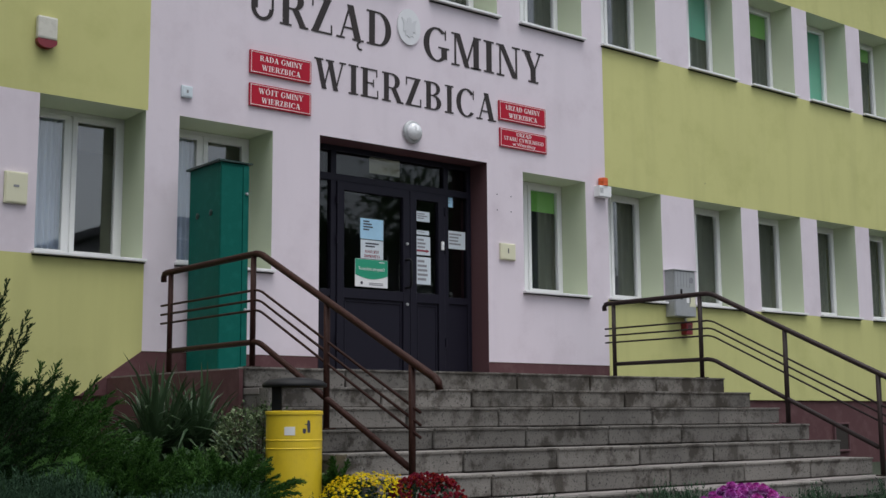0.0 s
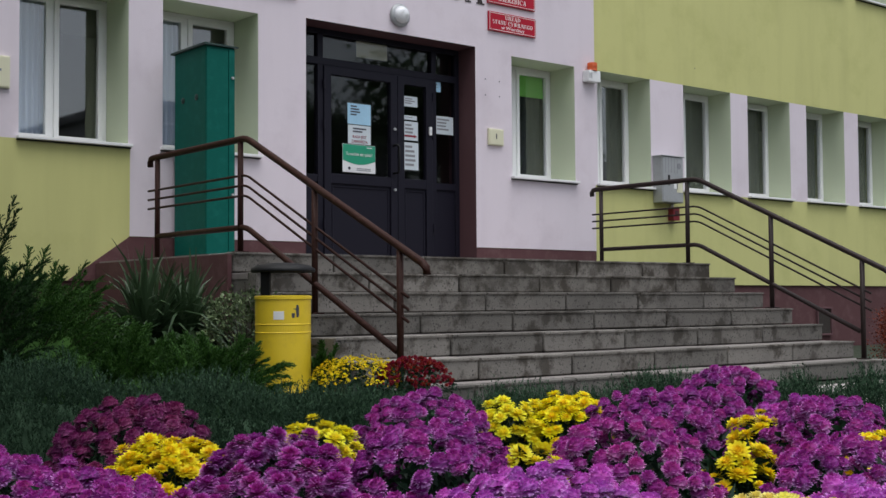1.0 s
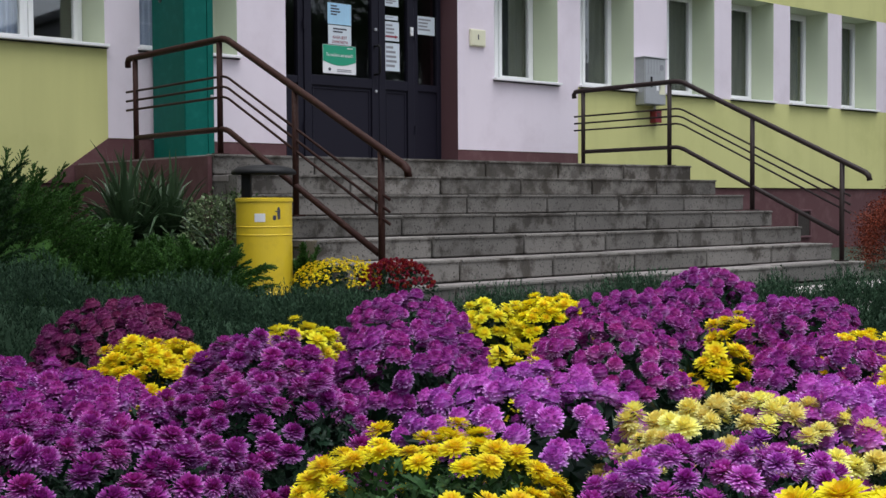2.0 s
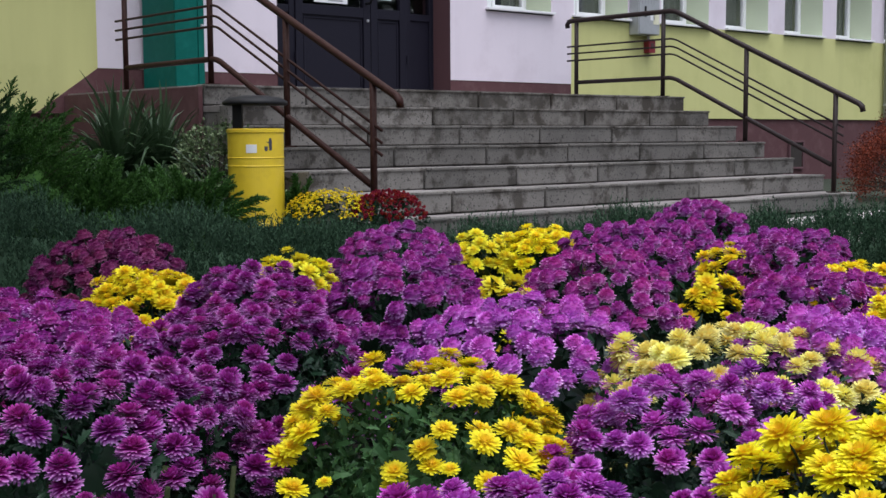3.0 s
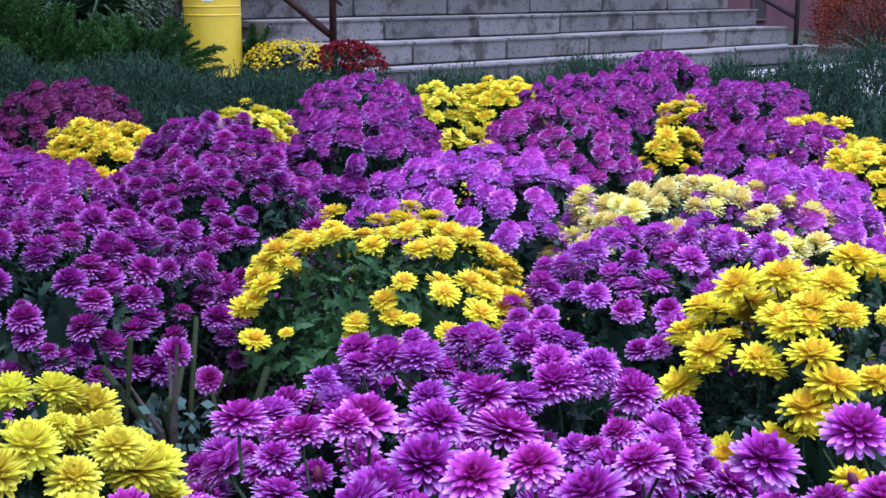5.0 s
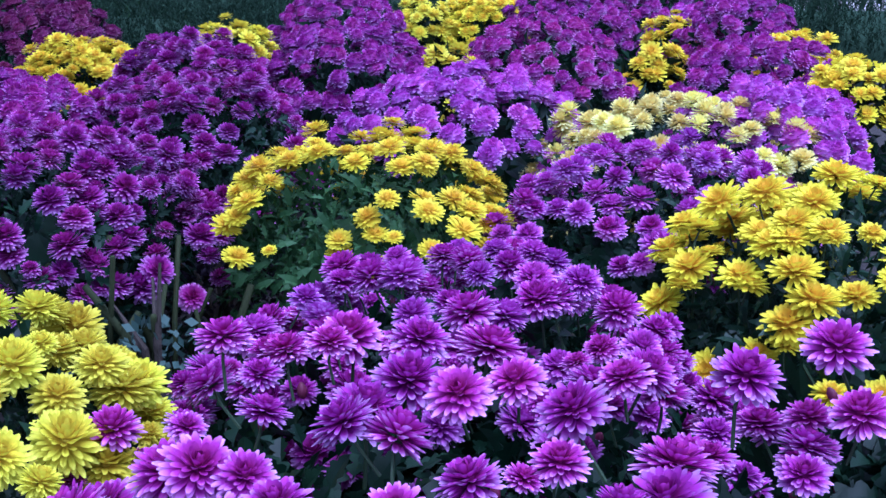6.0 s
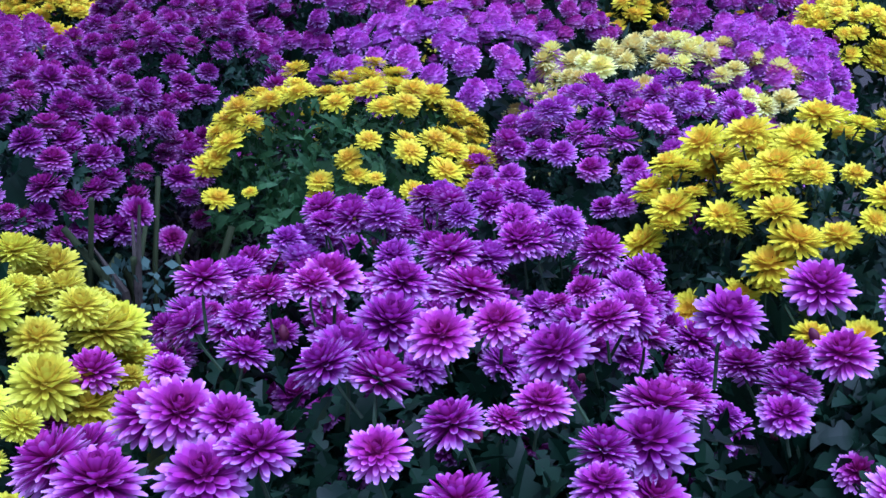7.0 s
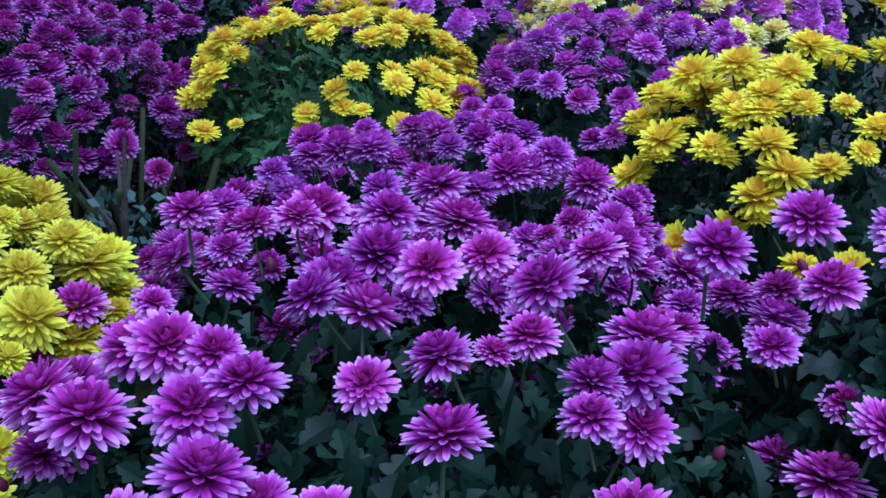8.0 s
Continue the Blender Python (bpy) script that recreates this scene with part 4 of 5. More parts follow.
# crest between the words
c = thing("wall_crest", 0, 0, 0, "oval white enamel crest on the pink wall", "crest")
oval = [(8.20 + 0.165 * math.cos(2 * math.pi * i / 36), 5.205 + 0.215 * math.sin(2 * math.pi * i / 36)) for i in range(36)]
part("plaque", plate(oval, FACADE - 0.022, FACADE - 0.003), M["crest"], c)
part("relief", plate([(8.20 + sx * x, 5.20 + z) for sx, pts in ((1, [(0, -0.13), (0.03, -0.10), (0.06, -0.11), (0.05, -0.05), (0.09, -0.06), (0.085, 0.04), (0.11, 0.10), (0.06, 0.08), (0.035, 0.05), (0.03, 0.10), (0.0, 0.12)]), (-1, [(0.03, 0.10), (0.035, 0.05), (0.06, 0.08), (0.11, 0.10), (0.085, 0.04), (0.09, -0.06), (0.05, -0.05), (0.06, -0.11), (0.03, -0.10)])) for x, z in pts], FACADE - 0.027, FACADE - 0.021), M["crest_grey"], c, "pale relief shape")

# round lamp above the door
lampo = thing("wall_lamp", 8.24, FACADE, 3.965, "round white bulkhead wall lamp above the door", "lamp")
part("lamp_base", lathe([(0, 0.0), (0.125, 0.0), (0.135, 0.02), (0.125, 0.045), (0.10, 0.05), (0, 0.05)], 28), M["grey_metal"], lampo, smooth=True).matrix_local = pose(0, -0.002, 0, 90)
for k in range(10):
    a = math.pi * k / 10
    part("rib", tube([(0.099 * math.cos(a) * q, -0.05 - 0.074 * math.sqrt(max(0, 1 - q * q)), 0.099 * math.sin(a) * q) for q in (-1, -0.8, -0.4, 0, 0.4, 0.8, 1)], 0.004, 6), M["lamp_glass"], lampo)
part("lamp_glass", lathe([(0, 0.04), (0.10, 0.045), (0.098, 0.07), (0.075, 0.10), (0.04, 0.115), (0, 0.12)], 28), M["lamp_glass"], lampo, "ribbed glass dome", True).matrix_local = pose(0, -0.002, 0, 90)


def alarm_siren():
    s = thing("alarm_siren", 0, 0, 0, "white alarm siren box with a dark red base", "siren")
    part("case", box(3.87, 4.06, FACADE - 0.07, FACADE - 0.002, 4.22, 4.44, 0.02), M["siren_case"], s)
    part("light_cap", plate([(3.872, 4.218)] + [(3.965 + 0.093 * math.cos(radians(180 + 180 * i / 12)), 4.20 + -0.06 * math.sin(radians(180 * i / 12))) for i in range(13)] + [(4.058, 4.218)], FACADE - 0.066, FACADE - 0.002), M["red_plastic"], s, "dark red lamp cap")
    a = thing("alarm_beacon", 0, 0, 0, "white alarm box with an orange lamp on top", "alarm")
    part("case", box(11.20, 11.42, FACADE - 0.11, FACADE - 0.002, 3.54, 3.685, 0.01), M["white"], a)
    part("lamp", lathe([(0, 0), (0.062, 0), (0.062, 0.012), (0.055, 0.016), (0.055, 0.095), (0.045, 0.105), (0, 0.107)], 18), M["orange"], a, "ribbed orange lamp").matrix_local = pose(11.31, FACADE - 0.068, 3.686)
    for k in range(10):
        q = 2 * math.pi * k / 10
        part("fin", box(-0.004, 0.004, -0.062, -0.052, 0.014, 0.100), M["orange"], a).matrix_local = pose(11.31, FACADE - 0.068, 3.686, 0, 0, math.degrees(q))
    part("band", lathe([(0.0555, 0.052), (0.0635, 0.052), (0.0635, 0.060), (0.0555, 0.060)], 18), M["orange"], a).matrix_local = pose(11.31, FACADE - 0.068, 3.686)
    for i in range(5):
        part("slot", box(11.21 + 0.012 * i, 11.214 + 0.012 * i, FACADE - 0.112, FACADE - 0.1085, 3.58, 3.65), M["ink_grey"], a)


alarm_siren()


def wall_box(name, x0, x1, z0, z1, depth, material, label, category, marks=()):
    w = thing(name, 0, 0, 0, label, category)
    body = part("case", box(x0, x1, FACADE - depth, FACADE - 0.001, z0, z1, 0.006), M[material], w)
    part("lid", box(x0 + 0.012, x1 - 0.012, FACADE - depth - 0.006, FACADE - depth + 0.002, z0 + 0.012, z1 - 0.012, 0.003), M[material], w)
    for a, b, c0, d0, m, nm in marks:
        part(nm, box(a, b, FACADE - depth - 0.009, FACADE - depth - 0.005, c0, d0), M[m], w)
    return w


wall_box("junction_box", 5.35, 5.47, 3.91, 4.03, 0.03, "paper_grey", "small square weathered grey junction box cover on the wall", "junction box", [(5.40, 5.42, 3.955, 3.985, "ink_grey", "mark")])
wall_box("wall_cover", 3.64, 3.85, 2.66, 2.95, 0.03, "cream", "cream plastic cover plate on the wall", "cover plate", [(3.72, 3.77, 2.81, 2.83, "ink_grey", "mark")])
wall_box("intercom", 9.56, 9.80, 2.60, 2.80, 0.03, "cream", "cream square switch plate beside the entrance", "switch", [(9.67, 9.685, 2.68, 2.74, "ink", "mark")])


def meter_box():
    m = thing("meter_box", 0, 0, 0, "grey sheet metal meter box on the wall, with stickers", "meter box")
    x0, x1, z0, z1, y = 12.53, 12.96, 2.05, 2.67, FACADE - 0.16
    part("case", box(x0, x1, y, FACADE - 0.001, z0, z1, 0.008), M["grey_metal"], m)
    part("lid", box(x0 + 0.01, x1 - 0.01, y - 0.012, y - 0.001, z0 + 0.01, z1 - 0.01, 0.004), M["grey_metal"], m)
    part("roof", box(x0 - 0.015, x1 + 0.015, y - 0.025, FACADE - 0.001, z1 + 0.001, z1 + 0.014, 0.003), M["grey_metal"], m)
    for i in range(5):
        part("groove", box(x0 + 0.06 + 0.06 * i, x0 + 0.066 + 0.06 * i, y - 0.0135, y - 0.011, 2.45, 2.66), M["ink_grey"], m)
    part("dial", lathe([(0, 0), (0.04, 0), (0.04, 0.004), (0, 0.004)], 18), M["ink_grey"], m).matrix_local = pose(12.87, y - 0.012, 2.55, 90)
    part("sticker", box(12.82, 12.94, y - 0.0145, y - 0.011, 2.19, 2.33), M["cream"], m, "yellowed sticker")
    part("sticker", box(12.76, 12.84, y - 0.0145, y - 0.011, 2.24, 2.34), M["white"], m, "white sticker")
    part("lock", box(12.64, 12.67, y - 0.024, y - 0.011, 2.28, 2.42, 0.004), M["black"], m)
    g = thing("gas_valve_box", 0, 0, 0, "small red metal valve box under the meter box", "valve box")
    part("case", box(12.83, 12.96, FACADE - 0.10, FACADE - 0.001, 1.82, 2.0, 0.008), M["red_plastic"], g)
    part("label_plate", box(12.86, 12.93, FACADE - 0.104, FACADE - 0.099, 1.88, 1.95), M["maroon"], g)
    part("pipe", tube([(12.87, FACADE - 0.05, 2.0), (12.87, FACADE - 0.05, 2.055)], 0.018, 10), M["grey_metal"], g)


meter_box()
dp = thing("drain_pipe", 19.0, FACADE - 0.08, 0.0, "grey metal rain pipe on the front", "drain pipe")
part("pipe", tube([(0, 0, 0.05), (0, 0, TOP - 0.01)], 0.055, 14), M["grey_metal"], dp, smooth=True)
for z in (1.2, 3.2, 5.2, 7.2):
    part("bracket", lathe([(0.056, -0.015), (0.064, -0.015), (0.064, 0.015), (0.056, 0.015)], 14), M["grey_metal"], dp).matrix_local = pose(0, 0, z)
vent = thing("plinth_vent", 0, 0, 0, "dark square vent opening in the plinth", "vent")
part("grate", ring(16.30, 16.70, 0.18, 0.62, 0.03, FACADE - 0.012, FACADE + 0.029), M["maroon_dark"], vent)
# solid dark fill, with the shade of the opening as its colour
part("shade_fill", box(16.33, 16.67, FACADE + 0.012, FACADE + 0.028, 0.21, 0.59), M["soil"], vent)

# paving in front of the stairs
pav = thing("pavement", 0, 0, 0, "light concrete slab paving at the foot of the steps", "pavement", kind="structure")
slab = block_mesh(0.494, 0.494, 0.05, 0.006)
slab.materials.append(M["paving"])
rnd = random.Random(3)
for i in range(26):
    for j in range(5):
        if math.hypot(4.6 + 0.5 * i, 3.38 + 0.5 * j) < 6.7:
            continue
        ob = new("paving_slab", slab)
        ob.parent = pav
        ob.location = (4.6 + 0.5 * i, 3.38 + 0.5 * j, -0.035 + rnd.uniform(0, 0.004))


# ------------------------------------------------------------------ plants
RNG = np.random.default_rng(11)


def unit(a):
    return a / np.maximum(np.linalg.norm(a, axis=-1, keepdims=True), 1e-9)


def triangles(name, tri, material, parent=None, label=""):
    """One mesh of loose triangles, from an array (n, 3, 3)."""
    n = len(tri)
    me = bpy.data.meshes.new(name)
    me.from_pydata(tri.reshape(-1, 3).tolist(), [], np.arange(3 * n).reshape(n, 3).tolist())
    me.materials.append(material)
    me.update()
    ob = new(name, me)
    if parent:
        ob.parent = parent
    if label:
        tagged(ob, label)
    return ob


def sprigs(origin, way, length, n_needles, needle, width, droop=0.0, spread=0.9):
    """Needled twigs: from each origin along way, thin triangles on all sides of a bent stem."""
    N = len(origin)
    s = (np.arange(n_needles) + RNG.random((N, n_needles))) / n_needles
    L = length[:, None] * s
    base = origin[:, None, :] + way[:, None, :] * L[..., None]
    base[..., 2] -= droop * (L ** 2) / np.maximum(length[:, None], 0.01)
    side = unit(RNG.normal(size=(N, n_needles, 3)))
    d = unit(way[:, None, :] * (1 - spread * 0.5) + side * spread + np.array([0, 0, 0.15]))
    ln = needle * RNG.uniform(0.6, 1.2, (N, n_needles, 1)) * (1.15 - 0.6 * s[..., None])
    w = unit(np.cross(d, RNG.normal(size=d.shape))) * width
    tri = np.stack([base - w, base + w, base + d * ln], axis=2)
    return tri.reshape(-1, 3, 3)


def dome(n, r, h, z0, low=88.0, crowd=1.0, round_off=0.8):
    """Points and outward normals spread evenly over a dome."""
    i = np.arange(n) + 0.5
    c = 1 - (i / n) ** crowd * (1 - math.cos(radians(low)))
    p, a = np.arccos(c), i * 2.399963 + RNG.uniform(0, 6)
    p, a = p + RNG.normal(0, 0.05, n), a + RNG.normal(0, 0.09, n)
    bump = 1 + 0.10 * np.sin(3 * a + RNG.uniform(0, 6)) * np.sin(p) + 0.06 * np.sin(5 * a + RNG.uniform(0, 6)) + RNG.normal(0, 0.025, n)
    sp, cp = np.abs(np.sin(p)) ** 0.85, np.sign(np.cos(p)) * np.abs(np.cos(p)) ** round_off
    pos = np.stack([r * bump * sp * np.cos(a), r * bump * sp * np.sin(a), z0 + (h - z0) * cp * (0.5 + 0.5 * bump)], 1)
    nor = unit(np.stack([np.sin(p) * np.cos(a) / r, np.sin(p) * np.sin(a) / r, np.cos(p) / (h - z0)], 1))
    return pos, nor


def bloom_mesh(kind, style, fine, seed):
    """One bloom, facing +z, about 6 cm across: rings of petals from flat outside to upright inside."""
    rnd = random.Random(seed)
    if style == "pompon":
        # a full half ball of many short petals
        rings = [(20, -38, 0.0250, 0.0), (24, -21, 0.0285, 0.002), (24, -5, 0.0295, 0.004), (23, 11, 0.0275, 0.0065), (20, 27, 0.0250, 0.0085), (16, 44, 0.0220, 0.010), (12, 61, 0.0195, 0.011), (8, 78, 0.0175, 0.0115)]
        wid = 0.0031
    elif style == "loose":
        # open layers of longer petals with a raised heart
        rings = [(17, -26, 0.0285, 0.0), (20, -10, 0.0305, 0.002), (20, 6, 0.0295, 0.004), (18, 22, 0.0265, 0.006), (14, 39, 0.0230, 0.008), (10, 57, 0.0195, 0.0095), (7, 76, 0.0170, 0.010)]
        wid = 0.0034
    elif style == "shaggy":
        rings = [(18, -28, 0.028, 0.0), (22, -10, 0.030, 0.002), (20, 8, 0.028, 0.004), (17, 26, 0.025, 0.007), (13, 46, 0.021, 0.009), (8, 68, 0.018, 0.010)]
        wid = 0.0035
    else:
        rings = [(18, -14, 0.029, 0.0), (20, 0, 0.030, 0.0015), (17, 14, 0.026, 0.0035), (13, 32, 0.019, 0.005), (8, 54, 0.013, 0.006)]
        wid = 0.0037
    if fine == 0:
        rings = [(max(6, int(n * 0.72)), e, l, z) for n, e, l, z in rings]
        wid *= 1.3
    verts, faces, tone = [], [], []
    for ring_no, (n, el, ln, z) in enumerate(rings):
        off = rnd.uniform(0, 6.28)
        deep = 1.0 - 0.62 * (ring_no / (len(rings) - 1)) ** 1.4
        for k in range(n):
            a = off + 2 * math.pi * (k + rnd.uniform(-0.25, 0.25)) / n
            e = radians(el + rnd.uniform(-1, 1) * (6 if fine == 0 else 8))
            L, w = ln * rnd.uniform(0.84, 1.06), wid * rnd.uniform(0.85, 1.15)
            out, up = Vector((math.cos(a), math.sin(a), 0)), Vector((0, 0, 1))
            d, nrm, sd = out * math.cos(e) + up * math.sin(e), up * math.cos(e) - out * math.sin(e), Vector((-math.sin(a), math.cos(a), 0))
            curl = rnd.uniform(-0.10, 0.22) * L
            b0 = out * 0.002 + up * z

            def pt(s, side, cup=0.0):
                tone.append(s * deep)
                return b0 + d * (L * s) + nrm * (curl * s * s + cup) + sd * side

            i = len(verts)
            if fine == 2:
                verts += [pt(0.1, -w * 0.4), pt(0.1, 0, -w * 0.2), pt(0.1, w * 0.4), pt(0.6, -w * 0.92, w * 0.4), pt(0.6, 0, -w * 0.25), pt(0.6, w * 0.92, w * 0.4), pt(0.86, -w * 0.84, w * 0.45), pt(0.9, 0, -w * 0.05), pt(0.86, w * 0.84, w * 0.45), pt(1.0, -w * 0.30, w * 0.3), pt(1.0, w * 0.30, w * 0.3)]
                faces += [(i, i + 1, i + 4, i + 3), (i + 1, i + 2, i + 5, i + 4), (i + 3, i + 4, i + 7, i + 6), (i + 4, i + 5, i + 8, i + 7), (i + 6, i + 7, i + 9), (i + 7, i + 8, i + 10), (i + 7, i + 10, i + 9)]
            else:
                verts += [pt(0, 0), pt(0.70, w), pt(1.0, w * 0.55, w * 0.15), pt(1.0, -w * 0.55, w * 0.15), pt(0.70, -w)]
                faces += [(i, i + 1, i + 4), (i + 1, i + 2, i + 3, i + 4)]
    if fine == 0 and style in ("pompon", "loose"):
        # closed cushion of inner petals
        i, m = len(verts), 12
        for row, (zz, rr, tn) in enumerate(((0.001, 0.0255, 0.62), (0.0135, 0.0230, 0.52), (0.0220, 0.0135, 0.38))):
            for k in range(m):
                a, q = 6.283 * (k + 0.5 * (row % 2)) / m, rr * rnd.uniform(0.90, 1.08)
                verts.append(Vector((q * math.cos(a), q * math.sin(a), zz + rnd.uniform(-0.0012, 0.0012))))
                tone.append(tn + rnd.uniform(-0.20, 0.22))
        verts.append(Vector((0, 0, 0.0255)))
        tone.append(0.24)
        for row in range(2):
            for k in range(m):
                a, b = i + m * row + k, i + m * row + (k + 1) % m
                faces += [(a, b, b + m), (a, b + m, a + m)]
        faces += [(i + 2 * m + k, i + 2 * m + (k + 1) % m, i + 3 * m) for k in range(m)]
    # heart of the bloom and green cup below it
    i = len(verts)
    m = 8
    hr, hz = (0.006, 0.013) if style != "daisy" else (0.0075, 0.0065)
    verts += [Vector((hr * math.cos(6.283 * k / m), hr * math.sin(6.283 * k / m), hz * 0.5)) for k in range(m)] + [Vector((0, 0, hz))]
    faces += [(i + k, i + (k + 1) % m, i + m) for k in range(m)]
    cup = len(faces)
    i = len(verts)
    verts += [Vector((0.010 * math.cos(6.283 * k / m), 0.010 * math.sin(6.283 * k / m), 0.0)) for k in range(m)] + [Vector((0, 0, -0.009))]
    faces += [(i + (k + 1) % m, i + k, i + m) for k in range(m)]
    me = bpy.data.meshes.new("flower")
    me.from_pydata([tuple(v) for v in verts], [], faces)
    me.materials.append(M[kind])
    me.materials.append(M["stem"])
    idx = [0] * cup + [1] * (len(faces) - cup)
    me.polygons.foreach_set("material_index", idx)
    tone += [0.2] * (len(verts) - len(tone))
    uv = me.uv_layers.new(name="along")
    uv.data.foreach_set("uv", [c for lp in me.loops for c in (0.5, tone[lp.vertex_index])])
    if fine == 2:
        me.shade_smooth()
    me.update()
    return me


BLOOMS = {}
STEM = []
for k in range(3):
    bm = tube([(0, 0, -0.006), (0.004 * k, 0.003, -0.030), (0.010 * k - 0.006, 0.008 * k, -0.070)], [0.0016, 0.0017, 0.0019], 5, None, False)
    me = bpy.data.meshes.new("stem")
    bm.to_mesh(me)
    bm.free()
    me.materials.append(M["stem"])
    STEM.append(me)


def blooms_of(kind, fine):
    asked = fine
    if (kind, fine) not in BLOOMS:
        style = {"yel": "daisy", "gold": "daisy", "pale": "daisy", "pale2": "pompon", "cream_p": "shaggy"}.get(kind, "loose" if fine == 3 else "pompon")
        fine = 2 if fine == 3 or fine and kind in ("gold", "pale2") else fine
        BLOOMS[kind, asked] = [bloom_mesh(kind, style, fine, 17 * k + len(kind) + 7 * fine) for k in range(5)]
    return BLOOMS[kind, asked]


LEAF = [(0, 0), (0.11, 0.20), (0.28, 0.46), (0.13, 0.48), (0.27, 0.76), (0.12, 0.76), (0.0, 1.0), (-0.12, 0.76), (-0.27, 0.76), (-0.13, 0.48), (-0.28, 0.46), (-0.11, 0.20)]


# half widths of a lobed leaf along its midrib
LOBES = [(0.0, 0.02), (0.10, 0.03), (0.20, 0.17), (0.29, 0.25), (0.37, 0.22), (0.42, 0.13), (0.50, 0.24), (0.60, 0.33), (0.68, 0.29), (0.73, 0.17), (0.82, 0.20), (0.92, 0.12), (1.0, 0.01)]


def foliage(n, r, h, z0, size, fine, parent, material="leaf", round_off=0.8):
    """The leaves of a bush, on and inside its dome, round a dark inner mass."""
    pos, nor = dome(n, r, h, z0, 100, 1.0, round_off)
    pos = pos * np.array([1, 1, 1.0]) - nor * RNG.uniform(-0.004, 0.06, (n, 1)) * (r / 0.25) - np.array([0, 0, 0.012])
    pos[:, 2] = np.maximum(pos[:, 2], 0.03)
    d = unit(nor * 0.6 + RNG.normal(0, 0.6, (n, 3)) + np.array([0, 0, 0.02]))
    s = unit(np.cross(d, nor + RNG.normal(0, 0.3, (n, 3))))
    k = np.cross(s, d)
    sz = size * RNG.uniform(0.7, 1.3, n)
    verts, faces = [], []
    shape = LEAF if fine else [(0, 0), (0.26, 0.4), (0, 1.0), (-0.26, 0.4)]
    for i in range(n):
        b = len(verts)
        if fine > 1:
            fold, droop, twist = RNG.uniform(0.15, 0.75), RNG.uniform(0.05, 0.45), RNG.normal(0, 0.12)
            for j, (v, w) in enumerate(LOBES):
                for u in (-w, 0.0, w):
                    verts.append(pos[i] + sz[i] * ((u + twist * v * v) * s[i] + v * d[i] + (fold * abs(u) - droop * v * v) * k[i]))
                if j:
                    q = b + 3 * j
                    faces += [(q - 3, q - 2, q + 1, q), (q - 2, q - 1, q + 2, q + 1)]
            continue
        for u, v in shape:
            verts.append(pos[i] + sz[i] * (0.85 * u * s[i] + v * d[i] + (0.55 * abs(u) - 0.22 * v * v) * k[i]))
        if fine:
            faces += [(b, b + 1, b + 11), (b + 1, b + 2, b + 3), (b + 11, b + 9, b + 10), (b + 1, b + 3, b + 9, b + 11), (b + 3, b + 4, b + 5), (b + 9, b + 7, b + 8), (b + 3, b + 5, b + 7, b + 9), (b + 5, b + 6, b + 7)]
        else:
            faces.append((b, b + 1, b + 2, b + 3))
    m, rows, b = 16, 6, len(verts)
    for j in range(rows):
        p = radians(96 * j / (rows - 1))
        for q in range(m):
            a = 2 * math.pi * q / m
            f = 0.70 + 0.05 * math.sin(3 * a + j)
            verts.append((r * f * max(math.sin(p), 0.02) * math.cos(a), r * f * max(math.sin(p), 0.02) * math.sin(a), max(0.015, z0 + (h - z0) * f * math.cos(p) - 0.03)))
    for j in range(rows - 1):
        for q in range(m):
            faces.append((b + j * m + q, b + (j + 1) * m + q, b + (j + 1) * m + (q + 1) % m, b + j * m + (q + 1) % m))
    return mesh_ob("foliage", verts, faces, M[material], parent)


WORDS = {"pur": "purple", "plum": "deep purple", "lil": "lilac", "mag": "magenta purple", "dark": "wine-purple", "yel": "bright yellow", "gold": "golden yellow", "pale": "lemon yellow", "pale2": "soft lemon yellow", "cream_p": "cream-yellow", "red": "dark red"}


BUD = bpy.data.meshes.new("bud")
bm = lathe([(0.0, -0.008), (0.005, -0.006), (0.0085, 0.0), (0.0075, 0.006), (0.003, 0.011), (0.0, 0.012)], 8)
bm.to_mesh(BUD)
bm.free()
BUD.materials.append(M["bud"])
BUD.shade_smooth()


